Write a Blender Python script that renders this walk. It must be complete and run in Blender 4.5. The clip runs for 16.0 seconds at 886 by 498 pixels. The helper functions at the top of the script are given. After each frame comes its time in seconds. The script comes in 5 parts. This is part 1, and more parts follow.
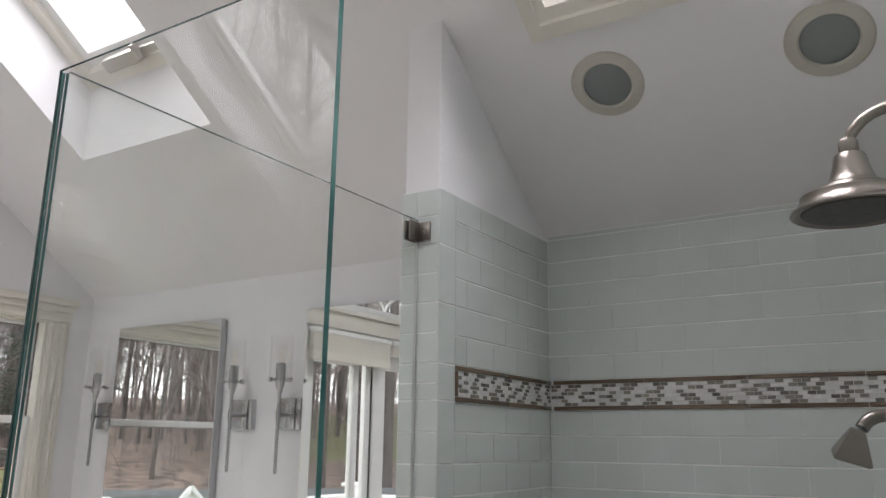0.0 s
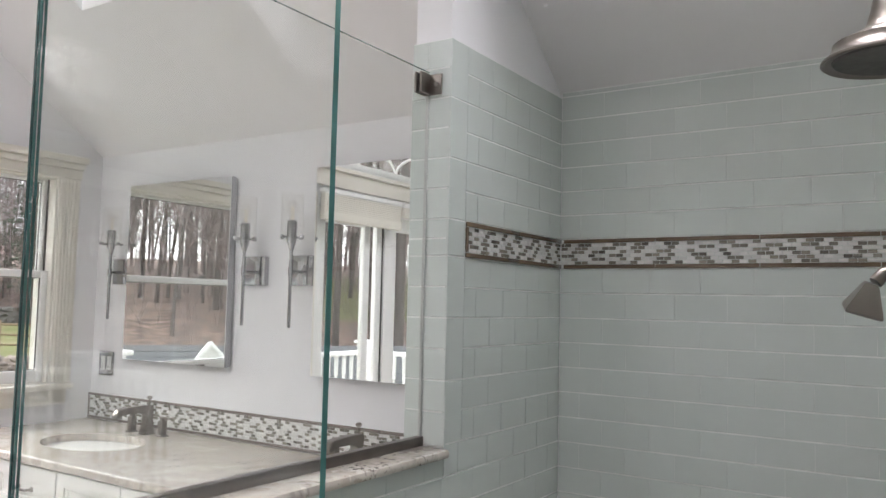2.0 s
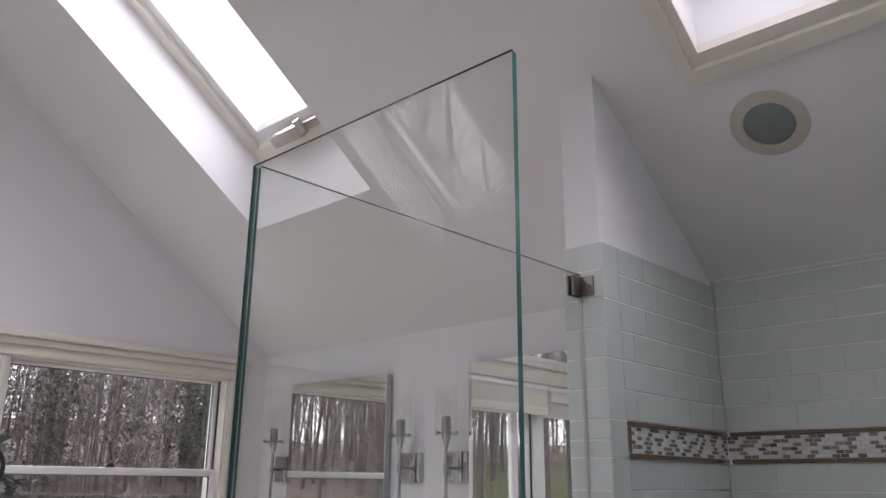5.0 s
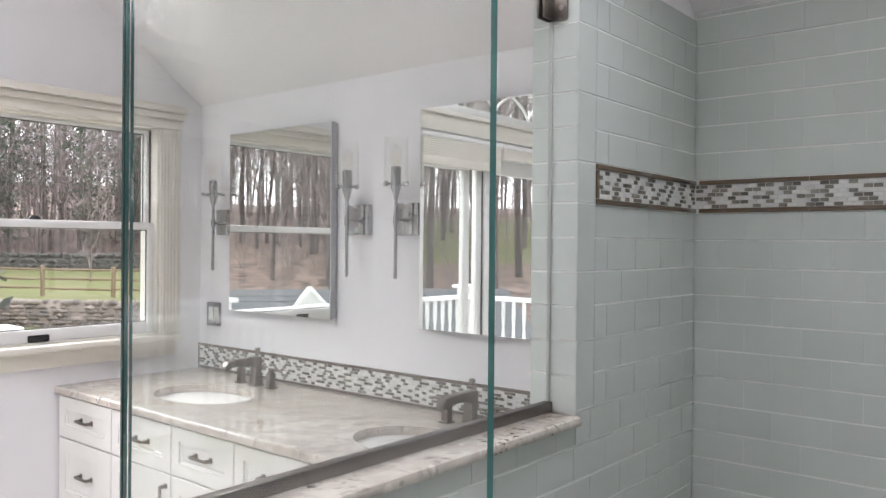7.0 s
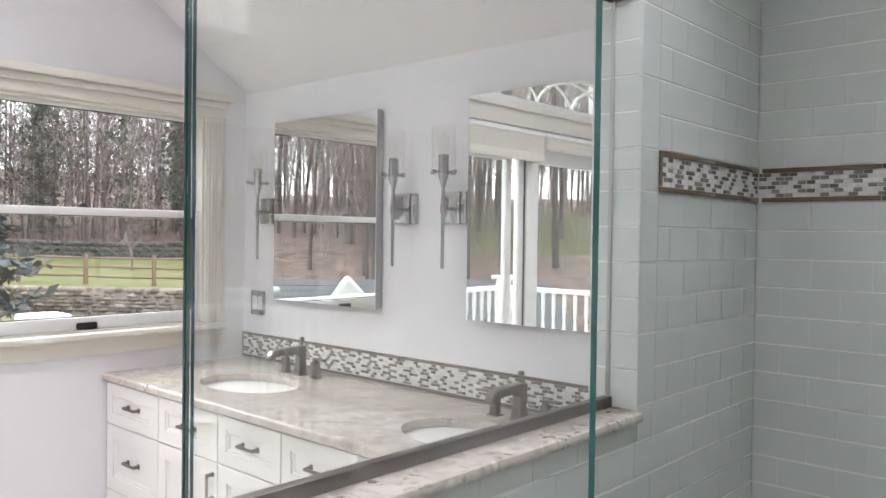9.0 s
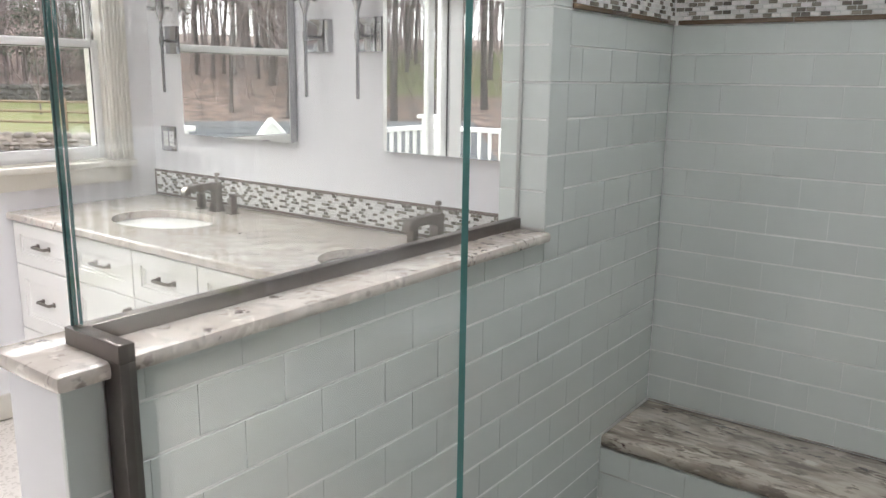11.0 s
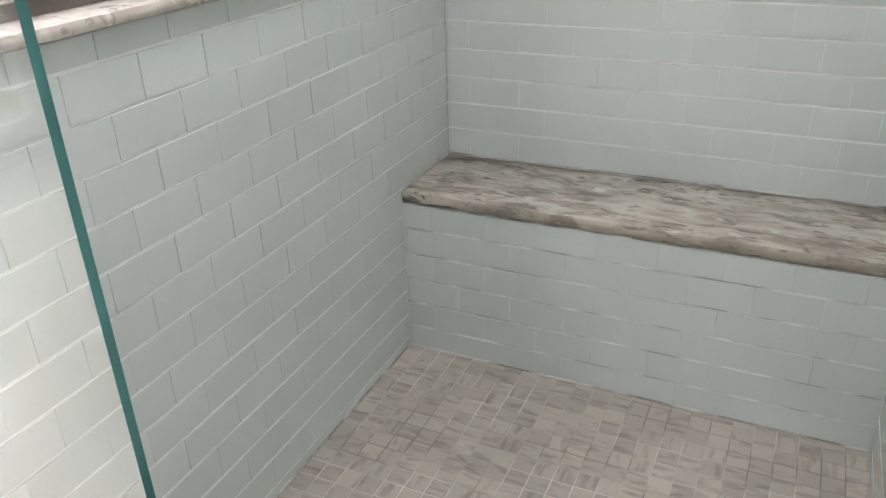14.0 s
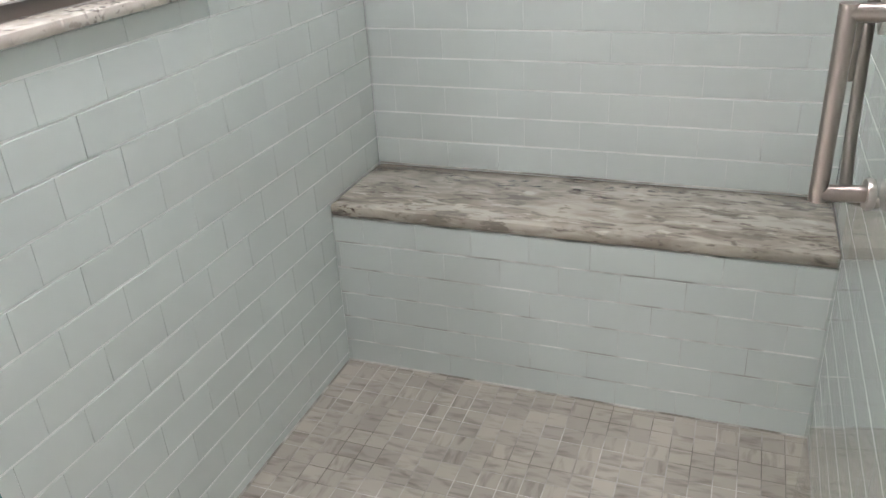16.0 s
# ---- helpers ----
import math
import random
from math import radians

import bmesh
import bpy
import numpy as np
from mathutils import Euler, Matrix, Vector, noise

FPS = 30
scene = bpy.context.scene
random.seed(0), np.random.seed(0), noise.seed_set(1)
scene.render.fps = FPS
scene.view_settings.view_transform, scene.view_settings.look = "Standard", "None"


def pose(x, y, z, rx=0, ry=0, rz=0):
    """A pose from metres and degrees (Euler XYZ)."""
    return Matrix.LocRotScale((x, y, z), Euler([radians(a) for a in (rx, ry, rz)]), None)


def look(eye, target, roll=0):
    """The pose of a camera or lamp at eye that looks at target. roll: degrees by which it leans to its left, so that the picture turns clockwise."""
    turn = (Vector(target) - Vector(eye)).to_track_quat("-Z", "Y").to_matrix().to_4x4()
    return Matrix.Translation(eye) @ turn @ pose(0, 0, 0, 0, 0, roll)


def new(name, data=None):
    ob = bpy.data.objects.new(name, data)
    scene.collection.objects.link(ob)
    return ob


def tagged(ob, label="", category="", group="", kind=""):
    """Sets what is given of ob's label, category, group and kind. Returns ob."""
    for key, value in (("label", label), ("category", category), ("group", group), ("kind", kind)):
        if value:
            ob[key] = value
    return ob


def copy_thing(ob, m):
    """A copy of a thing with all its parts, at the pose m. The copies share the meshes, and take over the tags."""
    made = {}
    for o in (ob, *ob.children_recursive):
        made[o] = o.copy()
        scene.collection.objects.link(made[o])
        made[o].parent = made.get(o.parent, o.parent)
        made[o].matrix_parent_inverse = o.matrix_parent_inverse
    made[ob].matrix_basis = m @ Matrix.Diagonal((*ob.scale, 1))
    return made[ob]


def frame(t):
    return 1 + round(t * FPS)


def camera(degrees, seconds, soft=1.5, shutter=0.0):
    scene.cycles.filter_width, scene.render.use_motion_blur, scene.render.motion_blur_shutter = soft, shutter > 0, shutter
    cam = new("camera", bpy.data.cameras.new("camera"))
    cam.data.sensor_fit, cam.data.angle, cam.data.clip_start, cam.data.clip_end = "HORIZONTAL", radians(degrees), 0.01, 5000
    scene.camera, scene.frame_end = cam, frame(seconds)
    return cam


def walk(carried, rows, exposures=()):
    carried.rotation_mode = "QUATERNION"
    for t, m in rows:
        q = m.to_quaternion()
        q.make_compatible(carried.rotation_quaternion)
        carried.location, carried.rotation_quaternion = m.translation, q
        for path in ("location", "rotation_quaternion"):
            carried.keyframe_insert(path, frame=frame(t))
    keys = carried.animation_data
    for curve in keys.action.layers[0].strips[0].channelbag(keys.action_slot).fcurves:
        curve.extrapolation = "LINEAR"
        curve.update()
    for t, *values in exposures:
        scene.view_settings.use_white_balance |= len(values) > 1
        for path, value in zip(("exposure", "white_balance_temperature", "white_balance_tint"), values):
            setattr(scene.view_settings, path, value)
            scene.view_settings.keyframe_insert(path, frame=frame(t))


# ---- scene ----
cam = camera(58.8, 16.0)
PATH = [
    (0, (-0.029, 0.134, 1.516), (-1.067, 1.776, 1.994), 0.7),
    (0.5, (-0.029, 0.133, 1.515), (-1.08, 1.788, 1.911), 1.1),
    (1, (-0.038, 0.137, 1.511), (-1.097, 1.812, 1.784), 1.1),
    (1.5, (-0.045, 0.155, 1.499), (-1.115, 1.835, 1.676), 1.3),
    (2, (-0.047, 0.164, 1.494), (-1.132, 1.838, 1.636), 1.3),
    (2.5, (-0.045, 0.159, 1.496), (-1.158, 1.811, 1.674), 1.1),
    (3, (-0.041, 0.139, 1.506), (-1.214, 1.712, 1.896), 0.6),
    (3.2, (-0.040, 0.125, 1.512), (-1.236, 1.620, 2.091), 0.3),
    (5.3, (-0.047, 0.069, 1.555), (-1.381, 1.453, 2.107), 1.0),
    (5.5, (-0.051, 0.083, 1.54), (-1.387, 1.505, 1.979), 1.0),
    (6, (-0.067, 0.142, 1.507), (-1.38, 1.639, 1.697), 0.7),
    (6.5, (-0.119, 0.21, 1.503), (-1.4, 1.745, 1.549), 0.7),
    (7, (-0.224, 0.275, 1.522), (-1.495, 1.819, 1.511), 0.5),
    (7.5, (-0.273, 0.284, 1.52), (-1.563, 1.813, 1.504), 0.4),
    (8, (-0.279, 0.281, 1.515), (-1.591, 1.79, 1.503), 0.3),
    (8.2, (-0.282, 0.276, 1.518), (-1.605, 1.776, 1.508), 0.3),
    (10.3, (-0.302, 0.325, 1.501), (-1.607, 1.821, 1.259), 0.4),
    (10.5, (-0.298, 0.332, 1.488), (-1.574, 1.841, 1.183), 0.4),
    (11, (-0.272, 0.328, 1.467), (-1.441, 1.895, 1.043), 0.8),
    (11.5, (-0.249, 0.329, 1.449), (-1.293, 1.94, 0.887), 0.9),
    (12, (-0.245, 0.347, 1.437), (-1.161, 1.99, 0.759), 1.1),
    (12.5, (-0.239, 0.361, 1.415), (-1.052, 2.013, 0.631), 0.8),
    (13, (-0.237, 0.383, 1.418), (-0.988, 2.019, 0.547), 0.6),
    (13.5, (-0.196, 0.436, 1.396), (-0.931, 2.051, 0.473), -0.5),
    (14, (-0.16, 0.463, 1.324), (-0.935, 2.074, 0.428), -2.0),
    (14.5, (-0.172, 0.505, 1.307), (-0.945, 2.115, 0.408), -2.7),
    (15, (-0.157, 0.523, 1.318), (-0.922, 2.142, 0.426), -3.2),
    (15.5, (-0.14, 0.522, 1.321), (-0.868, 2.162, 0.438), -3.7),
    (16, (-0.121, 0.52, 1.323), (-0.791, 2.179, 0.43), -3.6),
]
SKY, SUN = 0.225, 0.5
CLOUD = (9.5, 9.5, 9.9)
LAMPS = (10.5, 21.0, 48.0)
LAMP_TINT = (1.0, 0.955, 1.02)
EXPOSURES = [(0.0, 0.88, 6500, 10), (0.5, 0.94, 6500, 10), (1.0, 1.02, 6500, 10), (1.5, 1.18, 6500, 10), (2.0, 1.3, 6500, 10), (2.5, 1.36, 6500, 10), (3.0, 1.42, 6500, 10), (3.3, 1.0, 6450, 12), (5.2, 0.54, 6350, 16), (5.5, 0.58, 6350, 16), (6.0, 1.0, 6400, 13), (6.5, 1.22, 6400, 11.5), (7.0, 1.40, 6400, 11.5), (8.5, 1.41, 6400, 11.5), (10.5, 1.46, 6450, 11), (11.0, 1.55, 6500, 10), (13.0, 2.0, 6500, 10), (16.0, 2.2, 6500, 10)]
scene.cycles.transparent_max_bounces = 24
walk(cam, [(t, look(eye, target, roll)) for t, eye, target, roll in PATH], EXPOSURES)

# ---- plan, in metres ----
XL, XR, YB = -1.13, 0.12, 2.55          # tiled faces of the shower: west, east, north
XW, XE, YS = -3.685, 1.5, -2.17           # room: window wall, east wall, south eaves wall
YP, XP = 1.859, -1.256                   # pier: south face, west face
YH = 0.745                               # south end of the half wall
XG, YG = -1.203, 0.810                   # planes of the side and front glass
PITCH, EAVE, YR = 0.7231, 2.213, 0.19    # roof slope, eaves height, ridge
ZR = EAVE + PITCH * (YB - YR)
ROW, TILE = 0.0798, 0.1535               # tile course and tile length with joint
BAND_LO, BAND_HI = 1.621, 1.717
COUNTER, BENCH, YBENCH = 0.895, 0.503, 2.225


def roof_z(y):
    return EAVE + PITCH * (YB - y) if y >= YR else EAVE + PITCH * (y - YS)


# ---- world and light ----
world = bpy.data.worlds.new("overcast_sky")
scene.world = world
world.use_nodes = True
wn, wl = world.node_tree.nodes, world.node_tree.links
sky = wn.new("ShaderNodeTexSky")
sky.sky_type, sky.sun_disc = "NISHITA", False
sky.sun_elevation, sky.sun_rotation = radians(38), radians(250)
sky.dust_density, sky.air_density, sky.ozone_density = 6.0, 1.2, 1.0
grey = wn.new("ShaderNodeHueSaturation")
grey.inputs["Saturation"].default_value = 0.16
wl.new(sky.outputs[0], grey.inputs["Color"])
cloud = wn.new("ShaderNodeMix")
cloud.data_type = "RGBA"
cloud.inputs["Factor"].default_value = 0.6
cloud.inputs["B"].default_value = (*CLOUD, 1)
wl.new(grey.outputs[0], cloud.inputs["A"])
wl.new(cloud.outputs["Result"], wn["Background"].inputs["Color"])
wn["Background"].inputs["Strength"].default_value = SKY
sun = new("sun", bpy.data.lights.new("sun", "SUN"))
sun.data.energy, sun.data.angle, sun.data.color = SUN, radians(25), (1.0, 0.97, 0.93)
sun.matrix_world = look((-30, 12, 40), (0, 0, 0))


def opening_lamp(name, place, width, height, watts):
    """Stands in for the bright sky in a glazed opening."""
    lamp = new(name, bpy.data.lights.new(name, "AREA"))
    lamp.data.shape, lamp.data.size, lamp.data.size_y = "RECTANGLE", width, height
    lamp.data.energy, lamp.data.color = watts, LAMP_TINT
    lamp.matrix_world = place
    return lamp


SLOPE_DEG = math.degrees(math.atan(PITCH))
opening_lamp("sky_over_skylight", pose(-2.58, 1.41, roof_z(1.41) + 0.62, -SLOPE_DEG), 0.70, 1.26, LAMPS[0])
opening_lamp("sky_over_shower_skylight", pose(-0.50, 1.455, roof_z(1.455) + 0.28, -SLOPE_DEG), 0.60, 1.10, LAMPS[1])
opening_lamp("sky_over_south_skylight", pose(-2.45, -1.03 - 0.586 * 0.9, roof_z(-1.03) + 0.36 + 0.81 * 0.9, SLOPE_DEG), 0.72, 1.2, LAMPS[2])


# ---- materials ----
def material(name, colour, rough=0.5, metal=0.0, second=None, scale=8.0, blend=0.5, bump=0.0, bump_scale=60.0, random_amount=0.0,
             island=False, coat=0.0, stretch=(1, 1, 1), detail=6.0, spec=0.5):
    """Principled material: two tones mixed by a noise at object scale, a finer noise on the roughness, an optional fine relief."""
    m = bpy.data.materials.new(name)
    m.use_nodes = True
    n, l = m.node_tree.nodes, m.node_tree.links
    b = n["Principled BSDF"]
    b.inputs["Metallic"].default_value, b.inputs["Coat Weight"].default_value = metal, coat
    b.inputs["Coat Roughness"].default_value = 0.04
    b.inputs["Specular IOR Level"].default_value = spec
    geo = n.new("ShaderNodeNewGeometry")
    mapping = n.new("ShaderNodeMapping")
    mapping.inputs["Scale"].default_value = stretch
    l.new(geo.outputs["Position"], mapping.inputs["Vector"])
    big = n.new("ShaderNodeTexNoise")
    big.inputs["Scale"].default_value, big.inputs["Detail"].default_value = scale, detail
    l.new(mapping.outputs[0], big.inputs["Vector"])
    ramp = n.new("ShaderNodeMapRange")
    ramp.inputs["From Min"].default_value, ramp.inputs["From Max"].default_value = 0.5 - blend / 2, 0.5 + blend / 2
    l.new(big.outputs["Fac"], ramp.inputs["Value"])
    mix = n.new("ShaderNodeMix")
    mix.data_type = "RGBA"
    second = second or tuple(c * 0.93 for c in colour)
    mix.inputs["A"].default_value, mix.inputs["B"].default_value = (*colour, 1), (*second, 1)
    l.new(ramp.outputs[0], mix.inputs["Factor"])
    out = mix.outputs["Result"]
    if random_amount:
        vary = n.new("ShaderNodeHueSaturation")
        span = n.new("ShaderNodeMapRange")
        span.inputs["To Min"].default_value, span.inputs["To Max"].default_value = 1 - random_amount, 1 + random_amount
        if island:
            l.new(geo.outputs["Random Per Island"], span.inputs["Value"])
        else:
            info = n.new("ShaderNodeObjectInfo")
            l.new(info.outputs["Random"], span.inputs["Value"])
        l.new(span.outputs[0], vary.inputs["Value"])
        l.new(out, vary.inputs["Color"])
        out = vary.outputs[0]
    l.new(out, b.inputs["Base Color"])
    fine = n.new("ShaderNodeTexNoise")
    fine.inputs["Scale"].default_value = bump_scale
    l.new(mapping.outputs[0], fine.inputs["Vector"])
    rr = n.new("ShaderNodeMapRange")
    rr.inputs["To Min"].default_value, rr.inputs["To Max"].default_value = rough * 0.8, min(1, rough * 1.2)
    l.new(fine.outputs["Fac"], rr.inputs["Value"])
    l.new(rr.outputs[0], b.inputs["Roughness"])
    if bump:
        bp = n.new("ShaderNodeBump")
        bp.inputs["Strength"].default_value, bp.inputs["Distance"].default_value = bump, 0.002
        l.new(fine.outputs["Fac"], bp.inputs["Height"])
        l.new(bp.outputs[0], b.inputs["Normal"])
    return m


def glass_material(name, tint, gloss_rough=0.0):
    """Clear sheet glass: lets light straight through with a slight tint, mirrors by Fresnel."""
    m = bpy.data.materials.new(name)
    m.use_nodes = True
    n, l = m.node_tree.nodes, m.node_tree.links
    n.remove(n["Principled BSDF"])
    clear, gloss, mix, face, power, span = (n.new("ShaderNode" + k) for k in ("BsdfTransparent", "BsdfGlossy", "MixShader", "LayerWeight", "Math", "MapRange"))
    clear.inputs["Color"].default_value = (*tint, 1)
    gloss.inputs["Roughness"].default_value = gloss_rough
    power.operation, power.inputs[1].default_value = "POWER", 5.0
    span.inputs["To Min"].default_value, span.inputs["To Max"].default_value = 0.043, 1.0
    l.new(face.outputs["Facing"], power.inputs[0])
    l.new(power.outputs[0], span.inputs["Value"])
    l.new(span.outputs[0], mix.inputs[0])
    l.new(clear.outputs[0], mix.inputs[1])
    l.new(gloss.outputs[0], mix.inputs[2])
    l.new(mix.outputs[0], n["Material Output"].inputs["Surface"])
    return m


def granite_material(name, base, warm, dark, stretch, fine=1.0):
    """Cream granite: cloudy flow, warm patches, clustered dark flecks."""
    m = bpy.data.materials.new(name)
    m.use_nodes = True
    n, l = m.node_tree.nodes, m.node_tree.links
    b = n["Principled BSDF"]
    geo, mp = n.new("ShaderNodeNewGeometry"), n.new("ShaderNodeMapping")
    mp.inputs["Scale"].default_value = stretch
    l.new(geo.outputs["Position"], mp.inputs["Vector"])

    def noise_range(scale, lo, hi, detail=8, distort=0.0):
        t, r = n.new("ShaderNodeTexNoise"), n.new("ShaderNodeMapRange")
        t.inputs["Scale"].default_value, t.inputs["Detail"].default_value, t.inputs["Distortion"].default_value = scale, detail, distort
        r.inputs["From Min"].default_value, r.inputs["From Max"].default_value = lo, hi
        l.new(mp.outputs[0], t.inputs["Vector"])
        l.new(t.outputs["Fac"], r.inputs["Value"])
        return r.outputs[0]

    def mixed(fac, a, colour):
        x = n.new("ShaderNodeMix")
        x.data_type = "RGBA"
        l.new(fac, x.inputs["Factor"])
        if isinstance(a, tuple):
            x.inputs["A"].default_value = (*a, 1)
        else:
            l.new(a, x.inputs["A"])
        x.inputs["B"].default_value = (*colour, 1)
        return x.outputs["Result"]

    flow = mixed(noise_range(9 * fine, 0.4, 0.62, 9, 0.7), base, warm)
    grey_veins = mixed(noise_range(17 * fine, 0.55, 0.66, 8, 1.0), flow, tuple(c * 0.62 for c in warm) if fine > 1.5 else tuple(c * 0.8 for c in base))
    chips_ = mixed(noise_range(46 if fine < 1.6 else 34, 0.59, 0.65, 6, 0.5), grey_veins, tuple(c * 0.82 for c in warm))
    pale = mixed(noise_range(30, 0.60, 0.68, 5, 0.6), chips_, tuple(min(0.85, c * 1.16) for c in base))
    cluster, fleck = noise_range(11 * fine, 0.52, 0.66, 3), noise_range(85, 0.54, 0.60, 4)
    both = n.new("ShaderNodeMath")
    both.operation = "MULTIPLY"
    l.new(cluster, both.inputs[0])
    l.new(fleck, both.inputs[1])
    l.new(mixed(both.outputs[0], pale, dark), b.inputs["Base Color"])
    b.inputs["Roughness"].default_value, b.inputs["Coat Weight"].default_value = 0.16, 0.3
    return m


def mosaic_material(name, light, dark):
    """Vein-cut marble pieces: each turned its own way, streaked along its own grain."""
    m = bpy.data.materials.new(name)
    m.use_nodes = True
    n, l = m.node_tree.nodes, m.node_tree.links
    b = n["Principled BSDF"]
    tc, mp, info, geo = (n.new("ShaderNode" + k) for k in ("TexCoord", "Mapping", "ObjectInfo", "NewGeometry"))
    l.new(tc.outputs["Object"], mp.inputs["Vector"])
    mp.inputs["Scale"].default_value = (9, 38, 9)
    shift = n.new("ShaderNodeVectorMath")
    shift.operation = "SCALE"
    shift.inputs[0].default_value = (37, 91, 53)
    l.new(info.outputs["Random"], shift.inputs["Scale"])
    l.new(shift.outputs[0], mp.inputs["Location"])
    vein, patch = n.new("ShaderNodeTexNoise"), n.new("ShaderNodeTexNoise")
    vein.inputs["Scale"].default_value, vein.inputs["Detail"].default_value, vein.inputs["Distortion"].default_value = 1.2, 5, 0.5
    l.new(mp.outputs[0], vein.inputs["Vector"])
    patch.inputs["Scale"].default_value = 5.0
    l.new(geo.outputs["Position"], patch.inputs["Vector"])
    r = n.new("ShaderNodeMapRange")
    r.inputs["From Min"].default_value, r.inputs["From Max"].default_value = 0.50, 0.74
    l.new(vein.outputs["Fac"], r.inputs["Value"])
    mix = n.new("ShaderNodeMix")
    mix.data_type = "RGBA"
    mix.inputs["A"].default_value, mix.inputs["B"].default_value = (*light, 1), (*dark, 1)
    l.new(r.outputs[0], mix.inputs["Factor"])
    hs, v1, v2 = n.new("ShaderNodeHueSaturation"), n.new("ShaderNodeMapRange"), n.new("ShaderNodeMath")
    v1.inputs["To Min"].default_value, v1.inputs["To Max"].default_value = 0.86, 1.10
    l.new(info.outputs["Random"], v1.inputs["Value"])
    v2.operation = "MULTIPLY_ADD"
    l.new(patch.outputs["Fac"], v2.inputs[0])
    v2.inputs[1].default_value = 0.35
    l.new(v1.outputs[0], v2.inputs[2])
    sub = n.new("ShaderNodeMath")
    sub.operation = "SUBTRACT"
    sub.inputs[1].default_value = 0.17
    l.new(v2.outputs[0], sub.inputs[0])
    l.new(sub.outputs[0], hs.inputs["Value"])
    l.new(mix.outputs["Result"], hs.inputs["Color"])
    l.new(hs.outputs[0], b.inputs["Base Color"])
    b.inputs["Roughness"].default_value = 0.38
    return m


def ground_material(name, colours, scale):
    return material(name, colours[0], 0.95, second=colours[1], scale=scale, blend=0.14, bump=1.0, bump_scale=9.0, detail=10, spec=0.1)


PAINT = material("wall_paint", (0.81, 0.805, 0.82), 0.6, scale=1.5, blend=0.8, second=(0.79, 0.785, 0.80), bump=0.12, bump_scale=220)
CEILING = material("ceiling_paint", (0.81, 0.80, 0.805), 0.7, scale=1.2, second=(0.79, 0.78, 0.785), bump=0.1, bump_scale=200)
TRIM = material("trim_paint", (0.75, 0.72, 0.655), 0.35, scale=3, second=(0.73, 0.70, 0.63), bump=0.05, bump_scale=150)
SASH = material("sash_vinyl", (0.84, 0.84, 0.83), 0.35, scale=4)
CABINET = material("cabinet_paint", (0.83, 0.82, 0.79), 0.32, scale=3, second=(0.81, 0.80, 0.77), bump=0.04, bump_scale=120)
TILE_MAT = material("sage_glass_tile", (0.60, 0.645, 0.622), 0.14, scale=3.5, second=(0.565, 0.615, 0.59), random_amount=0.02, coat=0.5, bump=0.03, bump_scale=25)
TILE_GROUT = material("sage_grey_grout", (0.82, 0.835, 0.82), 0.8, scale=14, second=(0.66, 0.68, 0.655), bump=0.3, bump_scale=300)
STAINED_GROUT = material("stained_sage_grout", (0.78, 0.79, 0.77), 0.8, scale=9, blend=0.2, second=(0.36, 0.365, 0.34), bump=0.3, bump_scale=300)
GROUT = material("pale_grout", (0.80, 0.81, 0.79), 0.85, scale=30, second=(0.70, 0.71, 0.69), bump=0.3, bump_scale=300)
LINER = material("bronze_glass_liner", (0.165, 0.115, 0.072), 0.15, scale=20, second=(0.13, 0.088, 0.055), random_amount=0.1, coat=0.5)
LINER_GREY = material("taupe_glass_liner", (0.25, 0.21, 0.19), 0.15, scale=20, second=(0.21, 0.18, 0.16), random_amount=0.1, coat=0.5)
MARBLE_CHIP = material("white_marble_chip", (0.80, 0.79, 0.77), 0.3, scale=40, second=(0.68, 0.67, 0.66), random_amount=0.12, island=True)
DARK_CHIP = material("taupe_glass_chip", (0.20, 0.18, 0.15), 0.12, scale=40, second=(0.26, 0.24, 0.20), random_amount=0.45, island=True, coat=0.4)
STONE_MOSAIC = mosaic_material("stone_floor_mosaic", (0.385, 0.352, 0.302), (0.20, 0.178, 0.148))
FLOOR_GROUT = material("floor_grout", (0.60, 0.575, 0.54), 0.85, scale=4.5, blend=0.22, second=(0.17, 0.15, 0.13), bump=0.3, bump_scale=200)
CAULK = material("stained_caulk", (0.66, 0.65, 0.61), 0.5, scale=11, blend=0.2, second=(0.26, 0.24, 0.21))
FLOOR_TILE = material("beige_floor_tile", (0.68, 0.64, 0.59), 0.28, scale=5, second=(0.60, 0.56, 0.51))
GRANITE = granite_material("cream_granite", (0.63, 0.585, 0.53), (0.51, 0.45, 0.395), (0.11, 0.08, 0.075), (1, 1, 1), 1.4)
GRANITE_BENCH = granite_material("veined_granite", (0.46, 0.42, 0.355), (0.28, 0.245, 0.205), (0.075, 0.04, 0.038), (0.42, 1.25, 1.2), 1.7)
NICKEL = material("brushed_nickel", (0.48, 0.45, 0.42), 0.3, 1.0, second=(0.46, 0.43, 0.40), scale=20, stretch=(1, 1, 0.2))
WARM_NICKEL = material("rosy_brushed_nickel", (0.40, 0.345, 0.315), 0.30, 1.0, second=(0.36, 0.31, 0.285), scale=20, stretch=(1, 1, 0.2))
BRONZE_NICKEL = material("warm_brushed_nickel", (0.25, 0.225, 0.205), 0.33, 1.0, second=(0.28, 0.25, 0.225), scale=20)
CHROME = material("polished_chrome", (0.50, 0.50, 0.51), 0.05, 1.0, second=(0.48, 0.48, 0.49))
CHANNEL = material("nickel_channel", (0.20, 0.175, 0.162), 0.34, 1.0, second=(0.175, 0.155, 0.145), scale=30)
MIRROR = material("mirror_silver", (0.9, 0.91, 0.9), 0.0, 1.0, second=(0.9, 0.91, 0.9))
